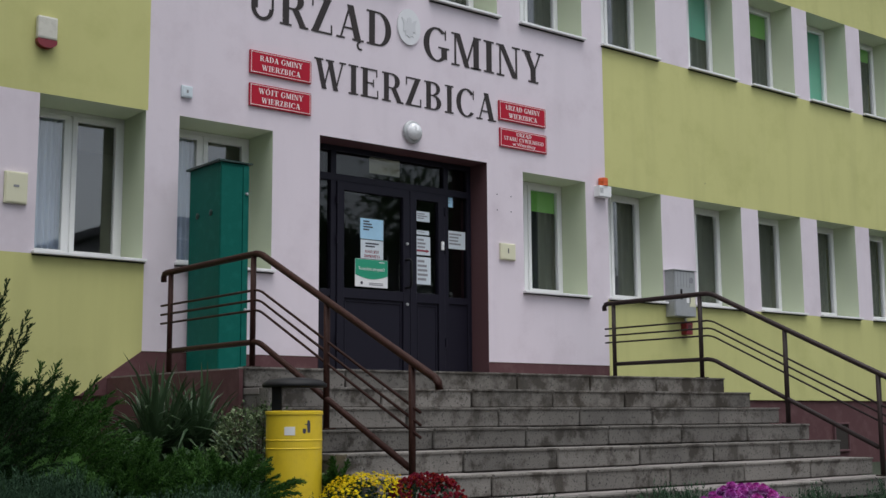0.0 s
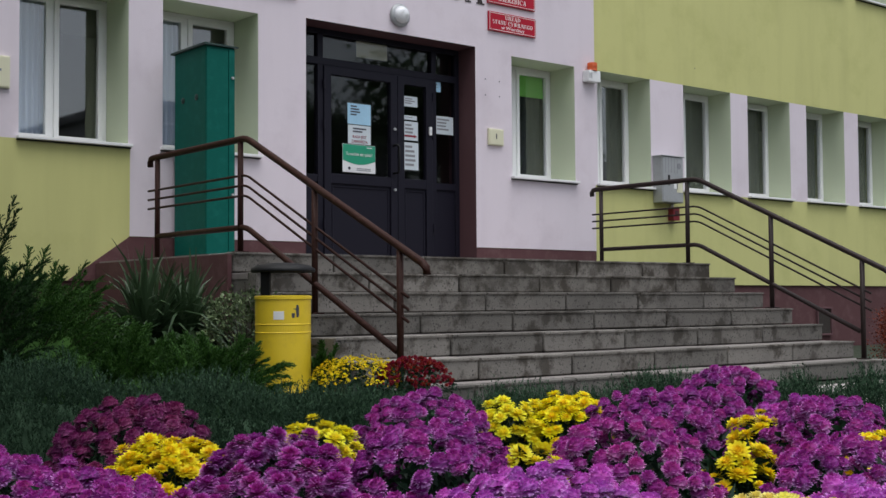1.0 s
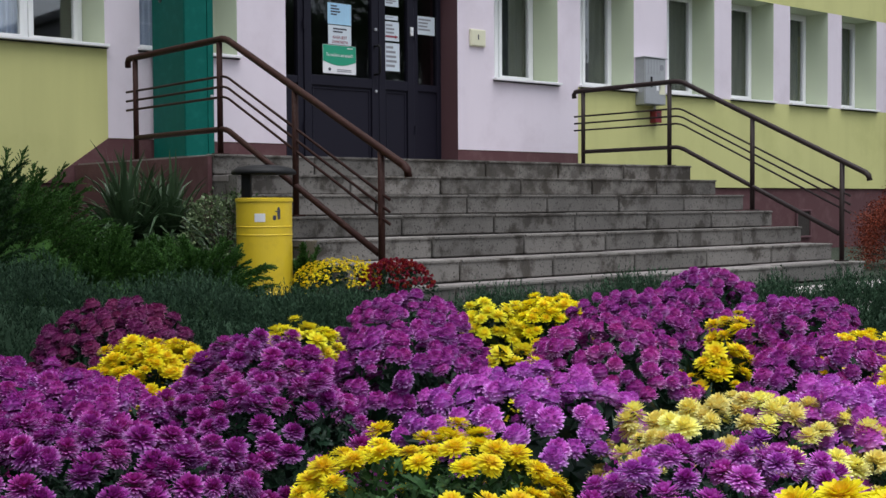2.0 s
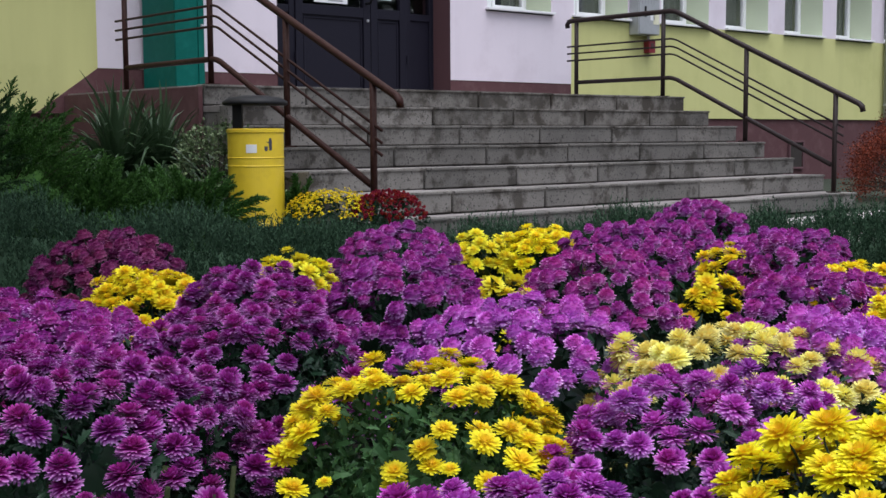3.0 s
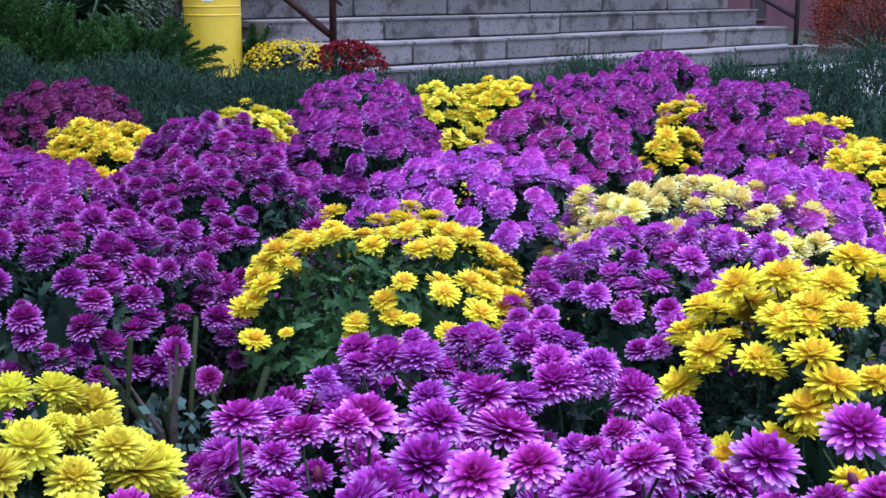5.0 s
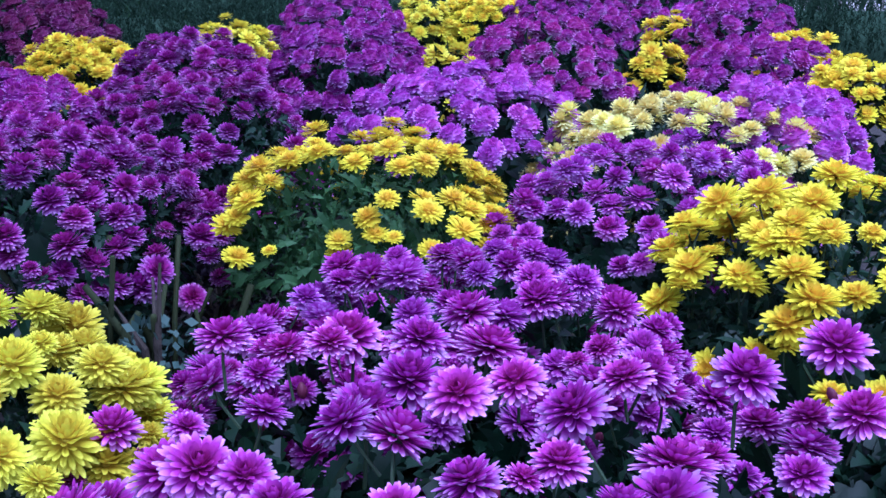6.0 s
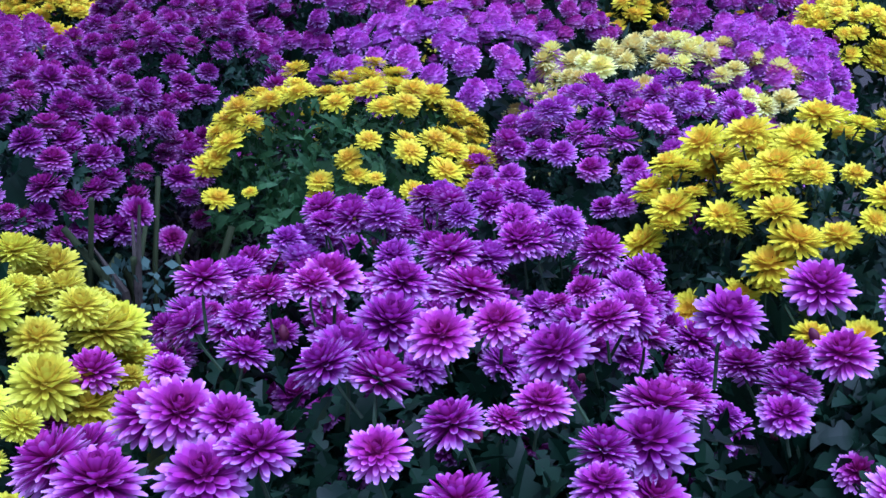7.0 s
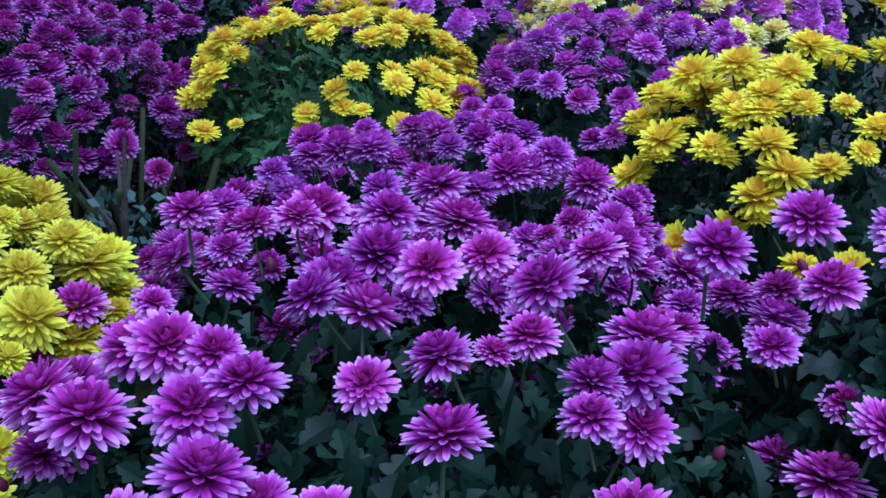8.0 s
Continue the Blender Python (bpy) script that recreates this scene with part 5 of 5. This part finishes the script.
def bush(kind, x, y, r, h, count, size=0.055, detail=0, leaf="leaf", low=66.0, lift=0.012, group="chrysanthemums of the bed", second=None, share=0.0, crowd=1.0, gaps=0.30, round_off=0.8):
    """A rounded chrysanthemum: foliage, stems and single blooms. detail 0 far, 1 near, 2 nearer, 3 nearest."""
    b = thing("chrysanthemum_bush", x, y, 0.0, f"rounded chrysanthemum bush full of {WORDS[kind]} blooms", "flowers", group)
    z0 = 0.10 * h / 0.4
    foliage((420, 1700, 2600, 4300)[detail], r, h - (0.0, 0.004, 0.010, 0.030)[detail], z0, (0.042, 0.032, 0.029, 0.031)[detail], min(detail, 2), b, leaf, round_off)
    pos, nor = dome(count, r, h, z0, low, crowd, round_off)
    lean = 0.42 if kind in ("gold", "yel", "pale") else (0.30, 0.22, 0.14, 0.09)[detail]
    up = unit(nor * lean + np.array([0, 0, 0.80]) + RNG.normal(0, 0.18, (count, 3)))
    kinds = blooms_of(kind, detail)
    other = blooms_of(second, detail) if second else kinds
    for i in range(count):
        # bare patches where leaves show, fewest on the crown
        if noise.noise((pos[i][0] * 9 + 7 * x, pos[i][1] * 9 + 7 * y, pos[i][2] * 9)) < -gaps - 0.25 * max(0.0, nor[i][2] - 0.6):
            continue
        pool = other if RNG.random() < share else kinds
        ob = new("flower", pool[int(RNG.integers(len(pool)))])
        ob.parent = b
        rise = lift + RNG.uniform(0, (0.022, 0.022, 0.022, 0.034)[detail])
        p = Vector(pos[i] + nor[i] * rise * 0.6 + np.array([0, 0, rise * 0.4]))
        q = Vector(up[i]).to_track_quat("Z", "Y") @ Euler((0, 0, RNG.uniform(0, 6.28))).to_quaternion()
        sc = size / 0.06 * (RNG.uniform(0.80, 1.14) if detail < 3 else RNG.uniform(0.74, 1.20))
        if RNG.random() < (0.20 if detail == 3 else 0.10):
            sc *= 0.66
        ob.matrix_local = Matrix.LocRotScale(p, q, (sc, sc, sc * RNG.uniform(0.74, 1.02) * (1.10, 1.0, 0.95, 0.86)[detail]))
        if detail > 1 or kind == "gold" and detail:
            new("stem", STEM[i % 3]).parent = ob
    if detail > 1:
        bp, bn = dome(26, r, h, z0, 78)
        for p, n in zip(bp, bn):
            ob = new("bud", BUD)
            ob.parent = b
            ob.matrix_local = Matrix.LocRotScale(Vector(p + n * RNG.uniform(0.0, 0.02)), Vector(n + np.array([0, 0, 0.6])).to_track_quat("Z", "Y"), Vector((0.75, 0.75, 1.0)) * RNG.uniform(0.4, 0.8))
    return b


# far rows of the bed
bush("dark", 1.48, 3.15, 0.21, 0.41, 189, 0.049)
bush("yel", 1.37, 2.72, 0.18, 0.36, 216, 0.047)
bush("pale", 1.88, 2.85, 0.12, 0.365, 63, 0.056)
bush("plum", 2.27, 2.86, 0.22, 0.41, 143, 0.049)
bush("pale", 2.77, 3.04, 0.13, 0.37, 59, 0.058)
bush("gold", 2.95, 2.93, 0.17, 0.37, 117, 0.054)
bush("plum", 2.98, 2.57, 0.22, 0.40, 136, 0.049)
bush("plum", 3.83, 2.95, 0.21, 0.425, 143, 0.049)
bush("plum", 3.35, 2.70, 0.22, 0.38, 129, 0.049)
bush("yel", 3.08, 2.25, 0.08, 0.36, 23, 0.056)
bush("yel", 2.70, 2.06, 0.11, 0.32, 40, 0.058)
bush("plum", 3.00, 1.97, 0.19, 0.41, 116, 0.049)
bush("pur", 3.35, 2.25, 0.20, 0.37, 116, 0.049)
bush("yel", 2.90, 1.72, 0.12, 0.35, 58, 0.056)
bush("gold", 2.44, 1.29, 0.13, 0.36, 76, 0.056)
bush("plum", 1.80, 2.24, 0.22, 0.39, 129, 0.051)
bush("mag", 2.25, 2.02, 0.23, 0.39, 143, 0.048)
bush("pale", 1.95, 2.08, 0.08, 0.36, 23, 0.058)
bush("lil", 1.74, 1.79, 0.26, 0.34, 129, 0.052)
bush("plum", 2.54, 1.60, 0.20, 0.36, 109, 0.050)
bush("lil", 2.08, 1.28, 0.19, 0.33, 95, 0.052)
bush("plum", 1.45, 2.36, 0.19, 0.385, 116, 0.051, 1)
bush("plum", 1.25, 2.02, 0.23, 0.365, 170, 0.050, 1, low=84.0, gaps=0.36)
bush("plum", 0.62, 2.42, 0.20, 0.36, 110, 0.052)
bush("plum", 0.66, 2.86, 0.22, 0.37, 120, 0.052)
bush("plum", 0.98, 2.88, 0.18, 0.34, 90, 0.052)
bush("plum", 1.00, 2.42, 0.15, 0.35, 75, 0.052)
bush("plum", 0.94, 2.14, 0.19, 0.36, 109, 0.052)
# middle of the bed
bush("cream_p", 1.86, 1.34, 0.28, 0.328, 140, 0.052, 1, low=82.0)
bush("lil", 1.45, 1.08, 0.23, 0.330, 105, 0.048, 1, gaps=0.34, second="pur", share=0.35)
bush("yel", 1.18, 1.42, 0.23, 0.34, 150, 0.044, 1, "leaf_pale", low=66.0, gaps=0.20)
bush("plum", 0.76, 1.76, 0.26, 0.355, 215, 0.048, 1, low=84.0, gaps=0.40)
# nearest bushes
bush("gold", 1.36, 0.68, 0.24, 0.355, 132, 0.058, 1, low=76.0, lift=0.02, gaps=0.12)
bush("pur", 0.79, 0.82, 0.26, 0.338, 225, 0.044, 2, low=84.0, gaps=0.45, second="lil", share=0.5)
bush("pale2", 0.36, 0.98, 0.18, 0.345, 130, 0.052, 1, low=80.0, gaps=0.35)
bush("pur", 0.535, 0.575, 0.30, 0.342, 128, 0.050, 3, low=84.0, lift=0.026, crowd=1.25, gaps=0.22, round_off=0.55)
bush("pur", 0.80, 0.33, 0.11, 0.385, 20, 0.054, 3, lift=0.025)
# two bushes at the foot of the railing
bush("yel", 4.26, 6.02, 0.28, 0.37, 700, 0.019, 0, "leaf", group="flowers by the railing", second="gold", share=0.35)
bush("red", 4.55, 5.82, 0.24, 0.36, 520, 0.025, 0, group="flowers by the railing")

# broken stems in the gap between the bushes
gap = thing("cut_stems", 0.83, 1.50, 0.0, "bare green-brown broken plant stems in the soil", "stems")
for i in range(20):
    a, x, y = RNG.uniform(0, 6.28), RNG.normal(0, 0.065), RNG.normal(0, 0.045)
    L, lean = RNG.uniform(0.12, 0.26), RNG.uniform(0.02, 0.13)
    k = RNG.uniform(0.0035, 0.0065)
    part("stem", tube([(x, y, 0.0), (x + 0.3 * lean * math.cos(a), y + 0.3 * lean * math.sin(a), L * 0.5), (x + lean * math.cos(a), y + lean * math.sin(a), L)], [k * 1.15, k, k * 0.9], 7), M["cut_stem"], gap, smooth=True)


# low grey-green hedge between bed and steps
def hedge():
    pts = np.array([(1.3, 5.85), (2.05, 5.50), (2.85, 5.15), (3.6, 4.75), (4.25, 4.2), (4.8, 3.55), (5.2, 2.9), (5.55, 2.1), (5.8, 1.2)])
    tops = np.array([0.56, 0.52, 0.38, 0.30, 0.32, 0.40, 0.44, 0.46, 0.46])
    hd = thing("lavender_hedge", 3.6, 4.7, 0.0, "low grey-green lavender hedge edging the flower bed", "hedge", kind="stuff")
    hd.location = (0, 0, 0)
    n = 19000
    u = RNG.uniform(0, len(pts) - 1.001, n)
    i = u.astype(int)
    f = (u - i)[:, None]
    mid = pts[i] * (1 - f) + pts[i + 1] * f
    top = tops[i] * (1 - f[:, 0]) + tops[i + 1] * f[:, 0]
    t = unit(pts[i + 1] - pts[i])
    nrm = np.stack([-t[:, 1], t[:, 0]], 1)
    a = RNG.uniform(-1.5, 1.5, n)
    top = top * (0.86 + 0.16 * np.sin(u * 5.3) * np.sin(u * 2.1 + 1) + RNG.normal(0, 0.05, n))
    clump = np.array([noise.noise((float(m[0]) * 6 + float(q) * 1.5, float(m[1]) * 6, 3.0)) for m, q in zip(mid, np.sin(a))])
    top = top * (1 + 0.22 * clump)
    w = 0.42
    base = np.concatenate([mid + nrm * (w * np.sin(a))[:, None] * 0.85, (np.cos(a) * (top - 0.10))[:, None]], 1)
    base[:, 2] = np.maximum(base[:, 2], 0.01)
    way = unit(np.stack([nrm[:, 0] * np.sin(a) * 0.6, nrm[:, 1] * np.sin(a) * 0.6, 0.75 + 0.2 * np.cos(a)], 1) + RNG.normal(0, 0.22, (n, 3)))
    length = RNG.uniform(0.06, 0.16, n)
    tri = sprigs(base, way, length, 12, 0.030, 0.0030, 0.0, 0.55)
    triangles("twigs", tri, M["hedge"], hd)
    verts, faces = [], []
    k, m = 60, 9
    for q in range(k + 1):
        uu = q / k * (len(pts) - 1.001)
        ii = int(uu)
        ff = uu - ii
        c, tp = pts[ii] * (1 - ff) + pts[ii + 1] * ff, tops[ii] * (1 - ff) + tops[ii + 1] * ff
        tt = unit(pts[ii + 1] - pts[ii])
        for j in range(m):
            aa = -1.6 + 3.2 * j / (m - 1)
            verts.append((c[0] - tt[1] * 0.35 * math.sin(aa), c[1] + tt[0] * 0.35 * math.sin(aa), max(0.0, (tp * 0.74 - 0.10) * math.cos(aa))))
    for q in range(k):
        for j in range(m - 1):
            faces.append((q * m + j, q * m + j + 1, (q + 1) * m + j + 1, (q + 1) * m + j))
    mesh_ob("inner_mass", verts, faces, M["hedge"], hd, smooth=True)


hedge()


def juniper(x, y, r, h, n, material, label, rise=0.3):
    """A spreading conifer: arching branches, each a feathered plume of fine twigs."""
    j = thing("juniper_bush", x, y, 0.0, label, "shrub", "shrubs by the stairs")
    a = np.arange(n) * 2.399963 + RNG.normal(0, 0.25, n)
    th = np.arccos(RNG.uniform(0.03, 0.99, n))
    k = RNG.uniform(0.72, 1.08, n)
    end = np.stack([r * k * np.sin(th) * np.cos(a), r * k * np.sin(th) * np.sin(a), h * k * (0.12 + 0.88 * np.cos(th))], 1)
    mid = end * np.array([0.42, 0.42, 0.5]) + np.array([0, 0, rise * h * 0.5]) * RNG.uniform(0.5, 1.2, (n, 1))
    bits = []
    for s in np.linspace(0.25, 0.98, 26):
        p = 2 * s * (1 - s) * mid + s * s * end
        way = unit(2 * (1 - 2 * s) * mid + 2 * s * end)
        for side in (-1, 1, 0):
            flat = unit(np.cross(way, np.array([0, 0, 1.0]) + RNG.normal(0, 0.35, (n, 3)))) * side
            d = unit(way * 0.95 + flat * 0.55 + RNG.normal(0, 0.12, (n, 3)) + np.array([0, 0, 0.06]))
            ln = RNG.uniform(0.75, 1.15, n) * (0.205 - 0.165 * s) * (0.6 + 0.5 * r / 0.5)
            bits.append(sprigs(p, d, ln, 11, 0.021, 0.0044, 0.22, 0.45))
    triangles("needles", np.concatenate(bits), M[material], j)
    bm = bmesh.new()
    for i in range(n):
        pts = [Vector(2 * s * (1 - s) * mid[i] + s * s * end[i]) for s in (0.0, 0.25, 0.5, 0.75)]
        tube(pts, [0.012, 0.008, 0.005, 0.002], 4, bm, False)
    part("woody_frame", bm, M["bark"], j)
    core = lathe([(0.02, 0.0), (r * 0.62, 0.02), (r * 0.60, h * 0.22), (r * 0.40, h * 0.46), (r * 0.16, h * 0.58), (0.0, h * 0.60)], 14)
    part("inner_mass", core, M[material], j, smooth=True)
    return j


juniper(2.12, 6.80, 0.58, 1.46, 180, "juniper_dark", "dark green upright juniper with feathery tips", 0.35)
juniper(2.95, 6.55, 0.60, 0.56, 120, "juniper", "fresh green low spreading juniper", 0.5)
juniper(3.48, 6.42, 0.55, 0.54, 120, "juniper", "fresh green low spreading juniper", 0.5)
juniper(3.53, 6.93, 0.44, 0.52, 110, "juniper", "fresh green low spreading juniper", 0.5)
juniper(3.10, 7.98, 0.60, 0.95, 170, "juniper", "green bushy juniper near the wall", 0.5)
juniper(2.80, 7.55, 0.80, 1.06, 200, "juniper", "green bushy juniper near the wall", 0.5)
juniper(3.36, 7.36, 0.58, 0.58, 140, "juniper", "dark green bushy juniper", 0.5)
juniper(4.61, 6.86, 0.15, 0.45, 40, "juniper", "small green juniper between bin and steps", 0.8)


def yucca(x, y):
    q = thing("yucca", x, y, 0.0, "clump of long narrow dark green blades beside the stairs", "plant", "shrubs by the stairs")
    for i in range(330):
        a, el, L = RNG.uniform(0, 6.28), radians(86 - 78 * RNG.uniform(0, 1)), RNG.uniform(0.56, 0.94)
        o = Vector((math.cos(a), math.sin(a), 0))
        sd = Vector((-math.sin(a), math.cos(a), 0))
        verts, faces = [], []
        z0, sway = RNG.uniform(0.22, 0.50), RNG.normal(0, 0.10)
        for s in (0, 0.25, 0.5, 0.75, 1.0):
            c = sd * (sway * s * s) + o * (0.04 + L * s * math.cos(el)) + Vector((0, 0, z0 + L * s * math.sin(el) - (0.10 + 0.58 * math.cos(el)) * L * s ** 2.4))
            w = 0.020 * (1 - s ** 2) + 0.001
            verts += [c - sd * w + Vector((0, 0, w * 0.5)), c, c + sd * w + Vector((0, 0, w * 0.5))]
        for s in range(4):
            b = 3 * s
            faces += [(b, b + 1, b + 4, b + 3), (b + 1, b + 2, b + 5, b + 4)]
        mesh_ob("blade", verts, faces, M["yucca"], q)
    part("stump", lathe([(0.09, 0.0), (0.08, 0.2), (0.05, 0.36), (0.0, 0.38)], 10), M["bark"], q)


yucca(3.84, 7.98)
yucca(4.16, 8.02)


def leafy(name, x, y, r, h, n, size, material, label, category, group="", twigs=70):
    """A shrub of many small leaves on thin twigs."""
    s = thing(name, x, y, 0.0, label, category, group)
    pos, nor = dome(n, r, h, h * 0.25, 98)
    lump = np.array([noise.noise((float(q[0]) * 5 + x, float(q[1]) * 5 + y, float(q[2]) * 5)) for q in pos])[:, None]
    pos += nor * (0.30 * lump + RNG.normal(-0.03, 0.07, (n, 1))) * r
    pos[:, 2] = np.maximum(pos[:, 2], 0.02)
    d = unit(nor + RNG.normal(0, 0.7, (n, 3)))
    w = unit(np.cross(d, RNG.normal(size=(n, 3))))
    sz = size * RNG.uniform(0.6, 1.3, (n, 1))
    quad = np.stack([pos, pos + sz * (0.5 * d + 0.32 * w), pos + sz * d, pos + sz * (0.5 * d - 0.32 * w)], 1)
    me = bpy.data.meshes.new("leaves")
    me.from_pydata(quad.reshape(-1, 3).tolist(), [], np.arange(4 * n).reshape(n, 4).tolist())
    me.materials.append(M[material])
    me.update()
    new("leaves", me).parent = s
    bm = bmesh.new()
    for i in range(0, n, max(1, n // twigs)):
        tube([(0, 0, 0), Vector(pos[i]) * 0.55 + Vector((0, 0, 0.05)), Vector(pos[i] + nor[i] * 0.08)], [0.008, 0.005, 0.002], 5, bm, False)
    part("woody_frame", bm, M["bark"], s)
    return s


leafy("ground_cover", 1.08, 1.70, 0.11, 0.13, 1500, 0.012, "dusky_leaf", "low dusky purple mat of tiny leaves on the soil", "plant", twigs=12)
leafy("silver_leaf_plant", 0.765, 1.37, 0.06, 0.17, 170, 0.017, "silver_leaf", "small silver-green leafy plant between the bushes", "plant", twigs=8)
leafy("cotoneaster", 4.34, 7.44, 0.36, 0.76, 5200, 0.028, "shrub", "pale small-leaved shrub beside the landing", "shrub", "shrubs by the stairs")
leafy("barberry_bush", 12.40, 6.62, 0.66, 0.72, 15000, 0.021, "barberry", "rust-red barberry bush beside the steps", "shrub")
leafy("barberry_bush", 12.8, 6.9, 0.66, 0.88, 11000, 0.022, "barberry", "rust-red barberry bush beside the steps", "shrub")


def tree(x, y, height, seed, leaf=0.10, n=9000):
    t = thing("tree", x, y, 0.0, "broad green tree out of view, mirrored in glass or added for shade", "tree", "trees across the way")
    rnd = random.Random(seed)
    part("trunk", tube([(0, 0, 0), (0.05, 0, height * 0.3), (-0.05, 0.1, height * 0.65)], [0.28, 0.2, 0.1], 10), M["bark"], t, smooth=True)
    tips = []
    for i in range(16):
        a, z = rnd.uniform(0, 6.28), rnd.uniform(0.3, 0.62) * height
        L = rnd.uniform(0.2, 0.34) * height
        tip = Vector((L * math.cos(a), L * math.sin(a), z + L * rnd.uniform(0.4, 0.9)))
        part("limb", tube([(0, 0, z), tip * 0.5 + Vector((0, 0, z * 0.5)), tip], [0.1, 0.06, 0.02], 6), M["bark"], t, smooth=True)
        tips += [tip, tip * 0.7 + Vector((0, 0, z * 0.3))]
    tips.append(Vector((0, 0, height * 0.9)))
    c = np.array([list(rnd.choice(tips)) for _ in range(n)]) + RNG.normal(0, height * 0.055, (n, 3))
    d, w = unit(RNG.normal(size=(n, 3))), unit(RNG.normal(size=(n, 3)))
    triangles("crown", np.stack([c - d * leaf, c + d * leaf, c + w * leaf * 1.6], 1), M["tree_leaf"], t)


# unseen trees for the glass to mirror; far right ones darken the right windows
for i, (x, y, hh) in enumerate(((19.0, -9.0, 7.5), (23.0, -5.0, 10.0), (29.0, -11.0, 11.0), (9.0, -14.0, 9.0), (36.0, -4.0, 11.0), (-3.0, -16.0, 10.0), (44.0, -9.0, 12.0), (52.0, -3.0, 12.0), (40.0, 0.5, 10.0), (60.0, -12.0, 13.0))):
    tree(x, y, hh, i)
# two more trees out of view, added only to shade the left side
tree(-1.5, 6.4, 8.5, 31, 0.16, 15000)
tree(-3.0, 3.4, 9.5, 32, 0.16, 15000)


def house_across():
    """The flat-roofed block that the windows mirror."""
    h = thing("apartment_block", 0, 0, 0, "plain grey flat-roofed block across from the building", "building")
    x0, x1, y0, y1, z1 = 22.6, 36.0, -38.0, -26.0, 9.2
    part("wall", box(x0, x1, y0, y1, 0.0, z1), M["house_wall"], h)
    part("roof", box(x0 - 0.4, x1 + 0.4, y0 - 0.4, y1 + 0.4, z1, z1 + 0.4, 0.05), M["house_roof"], h)
    for k in range(3):
        for i in range(5):
            xx, zz = x0 + 1.2 + 2.5 * i, 1.2 + 3.0 * k
            w = part("window", ring(xx, xx + 1.5, zz, zz + 1.5, 0.08, y1 + 0.001, y1 + 0.06), M["upvc"], h)
            part("pane", box(xx + 0.08, xx + 1.42, y1 + 0.005, y1 + 0.02, zz + 0.08, zz + 1.42), M["black"], w)


house_across()


def potted_plant(x, y, z):
    q = thing("potted_plant", x, y, z, "small green potted plant behind the window", "plant")
    part("pot", lathe([(0.0, 0.0), (0.05, 0.0), (0.065, 0.10), (0.06, 0.10), (0.055, 0.085), (0.0, 0.085)], 16), M["white"], q)
    for i in range(14):
        a, L, e = RNG.uniform(0, 6.28), RNG.uniform(0.15, 0.36), radians(RNG.uniform(45, 85))
        o, sd = Vector((math.cos(a), math.sin(a), 0)), Vector((-math.sin(a), math.cos(a), 0))
        verts = []
        for t in (0, 0.5, 1.0):
            c = o * (L * t * math.cos(e) * 0.5) + Vector((0, 0, 0.085 + L * t * math.sin(e)))
            verts += [c - sd * 0.014 * (1.02 - t * t), c + sd * 0.014 * (1.02 - t * t)]
        mesh_ob("leaf", verts, [(0, 1, 3, 2), (2, 3, 5, 4)], M["leaf_pale"], q)


potted_plant(10.60, FACADE + 0.60, LOW0 + 0.03)
part_sill = tagged(part("inner_sill", box(9.99, 11.02, FACADE + 0.505, FACADE + 0.72, LOW0 - 0.01, LOW0 + 0.028), M["sill"]), "white inner window sill", "sill", kind="structure")
for x, z in ((9.535, 3.39), (9.76, 3.385), (9.535, 3.20), (9.76, 3.20), (13.45, 3.98)):
    w = thing("wall_plug", x, FACADE, z, "small dark screw hole in the rendered wall", "hole", "screw holes in the wall")
    part("plug", lathe([(0, 0), (0.008, 0), (0.008, 0.004), (0, 0.004)], 10), M["ink"], w).matrix_local = pose(0, -0.0005, 0, 90)
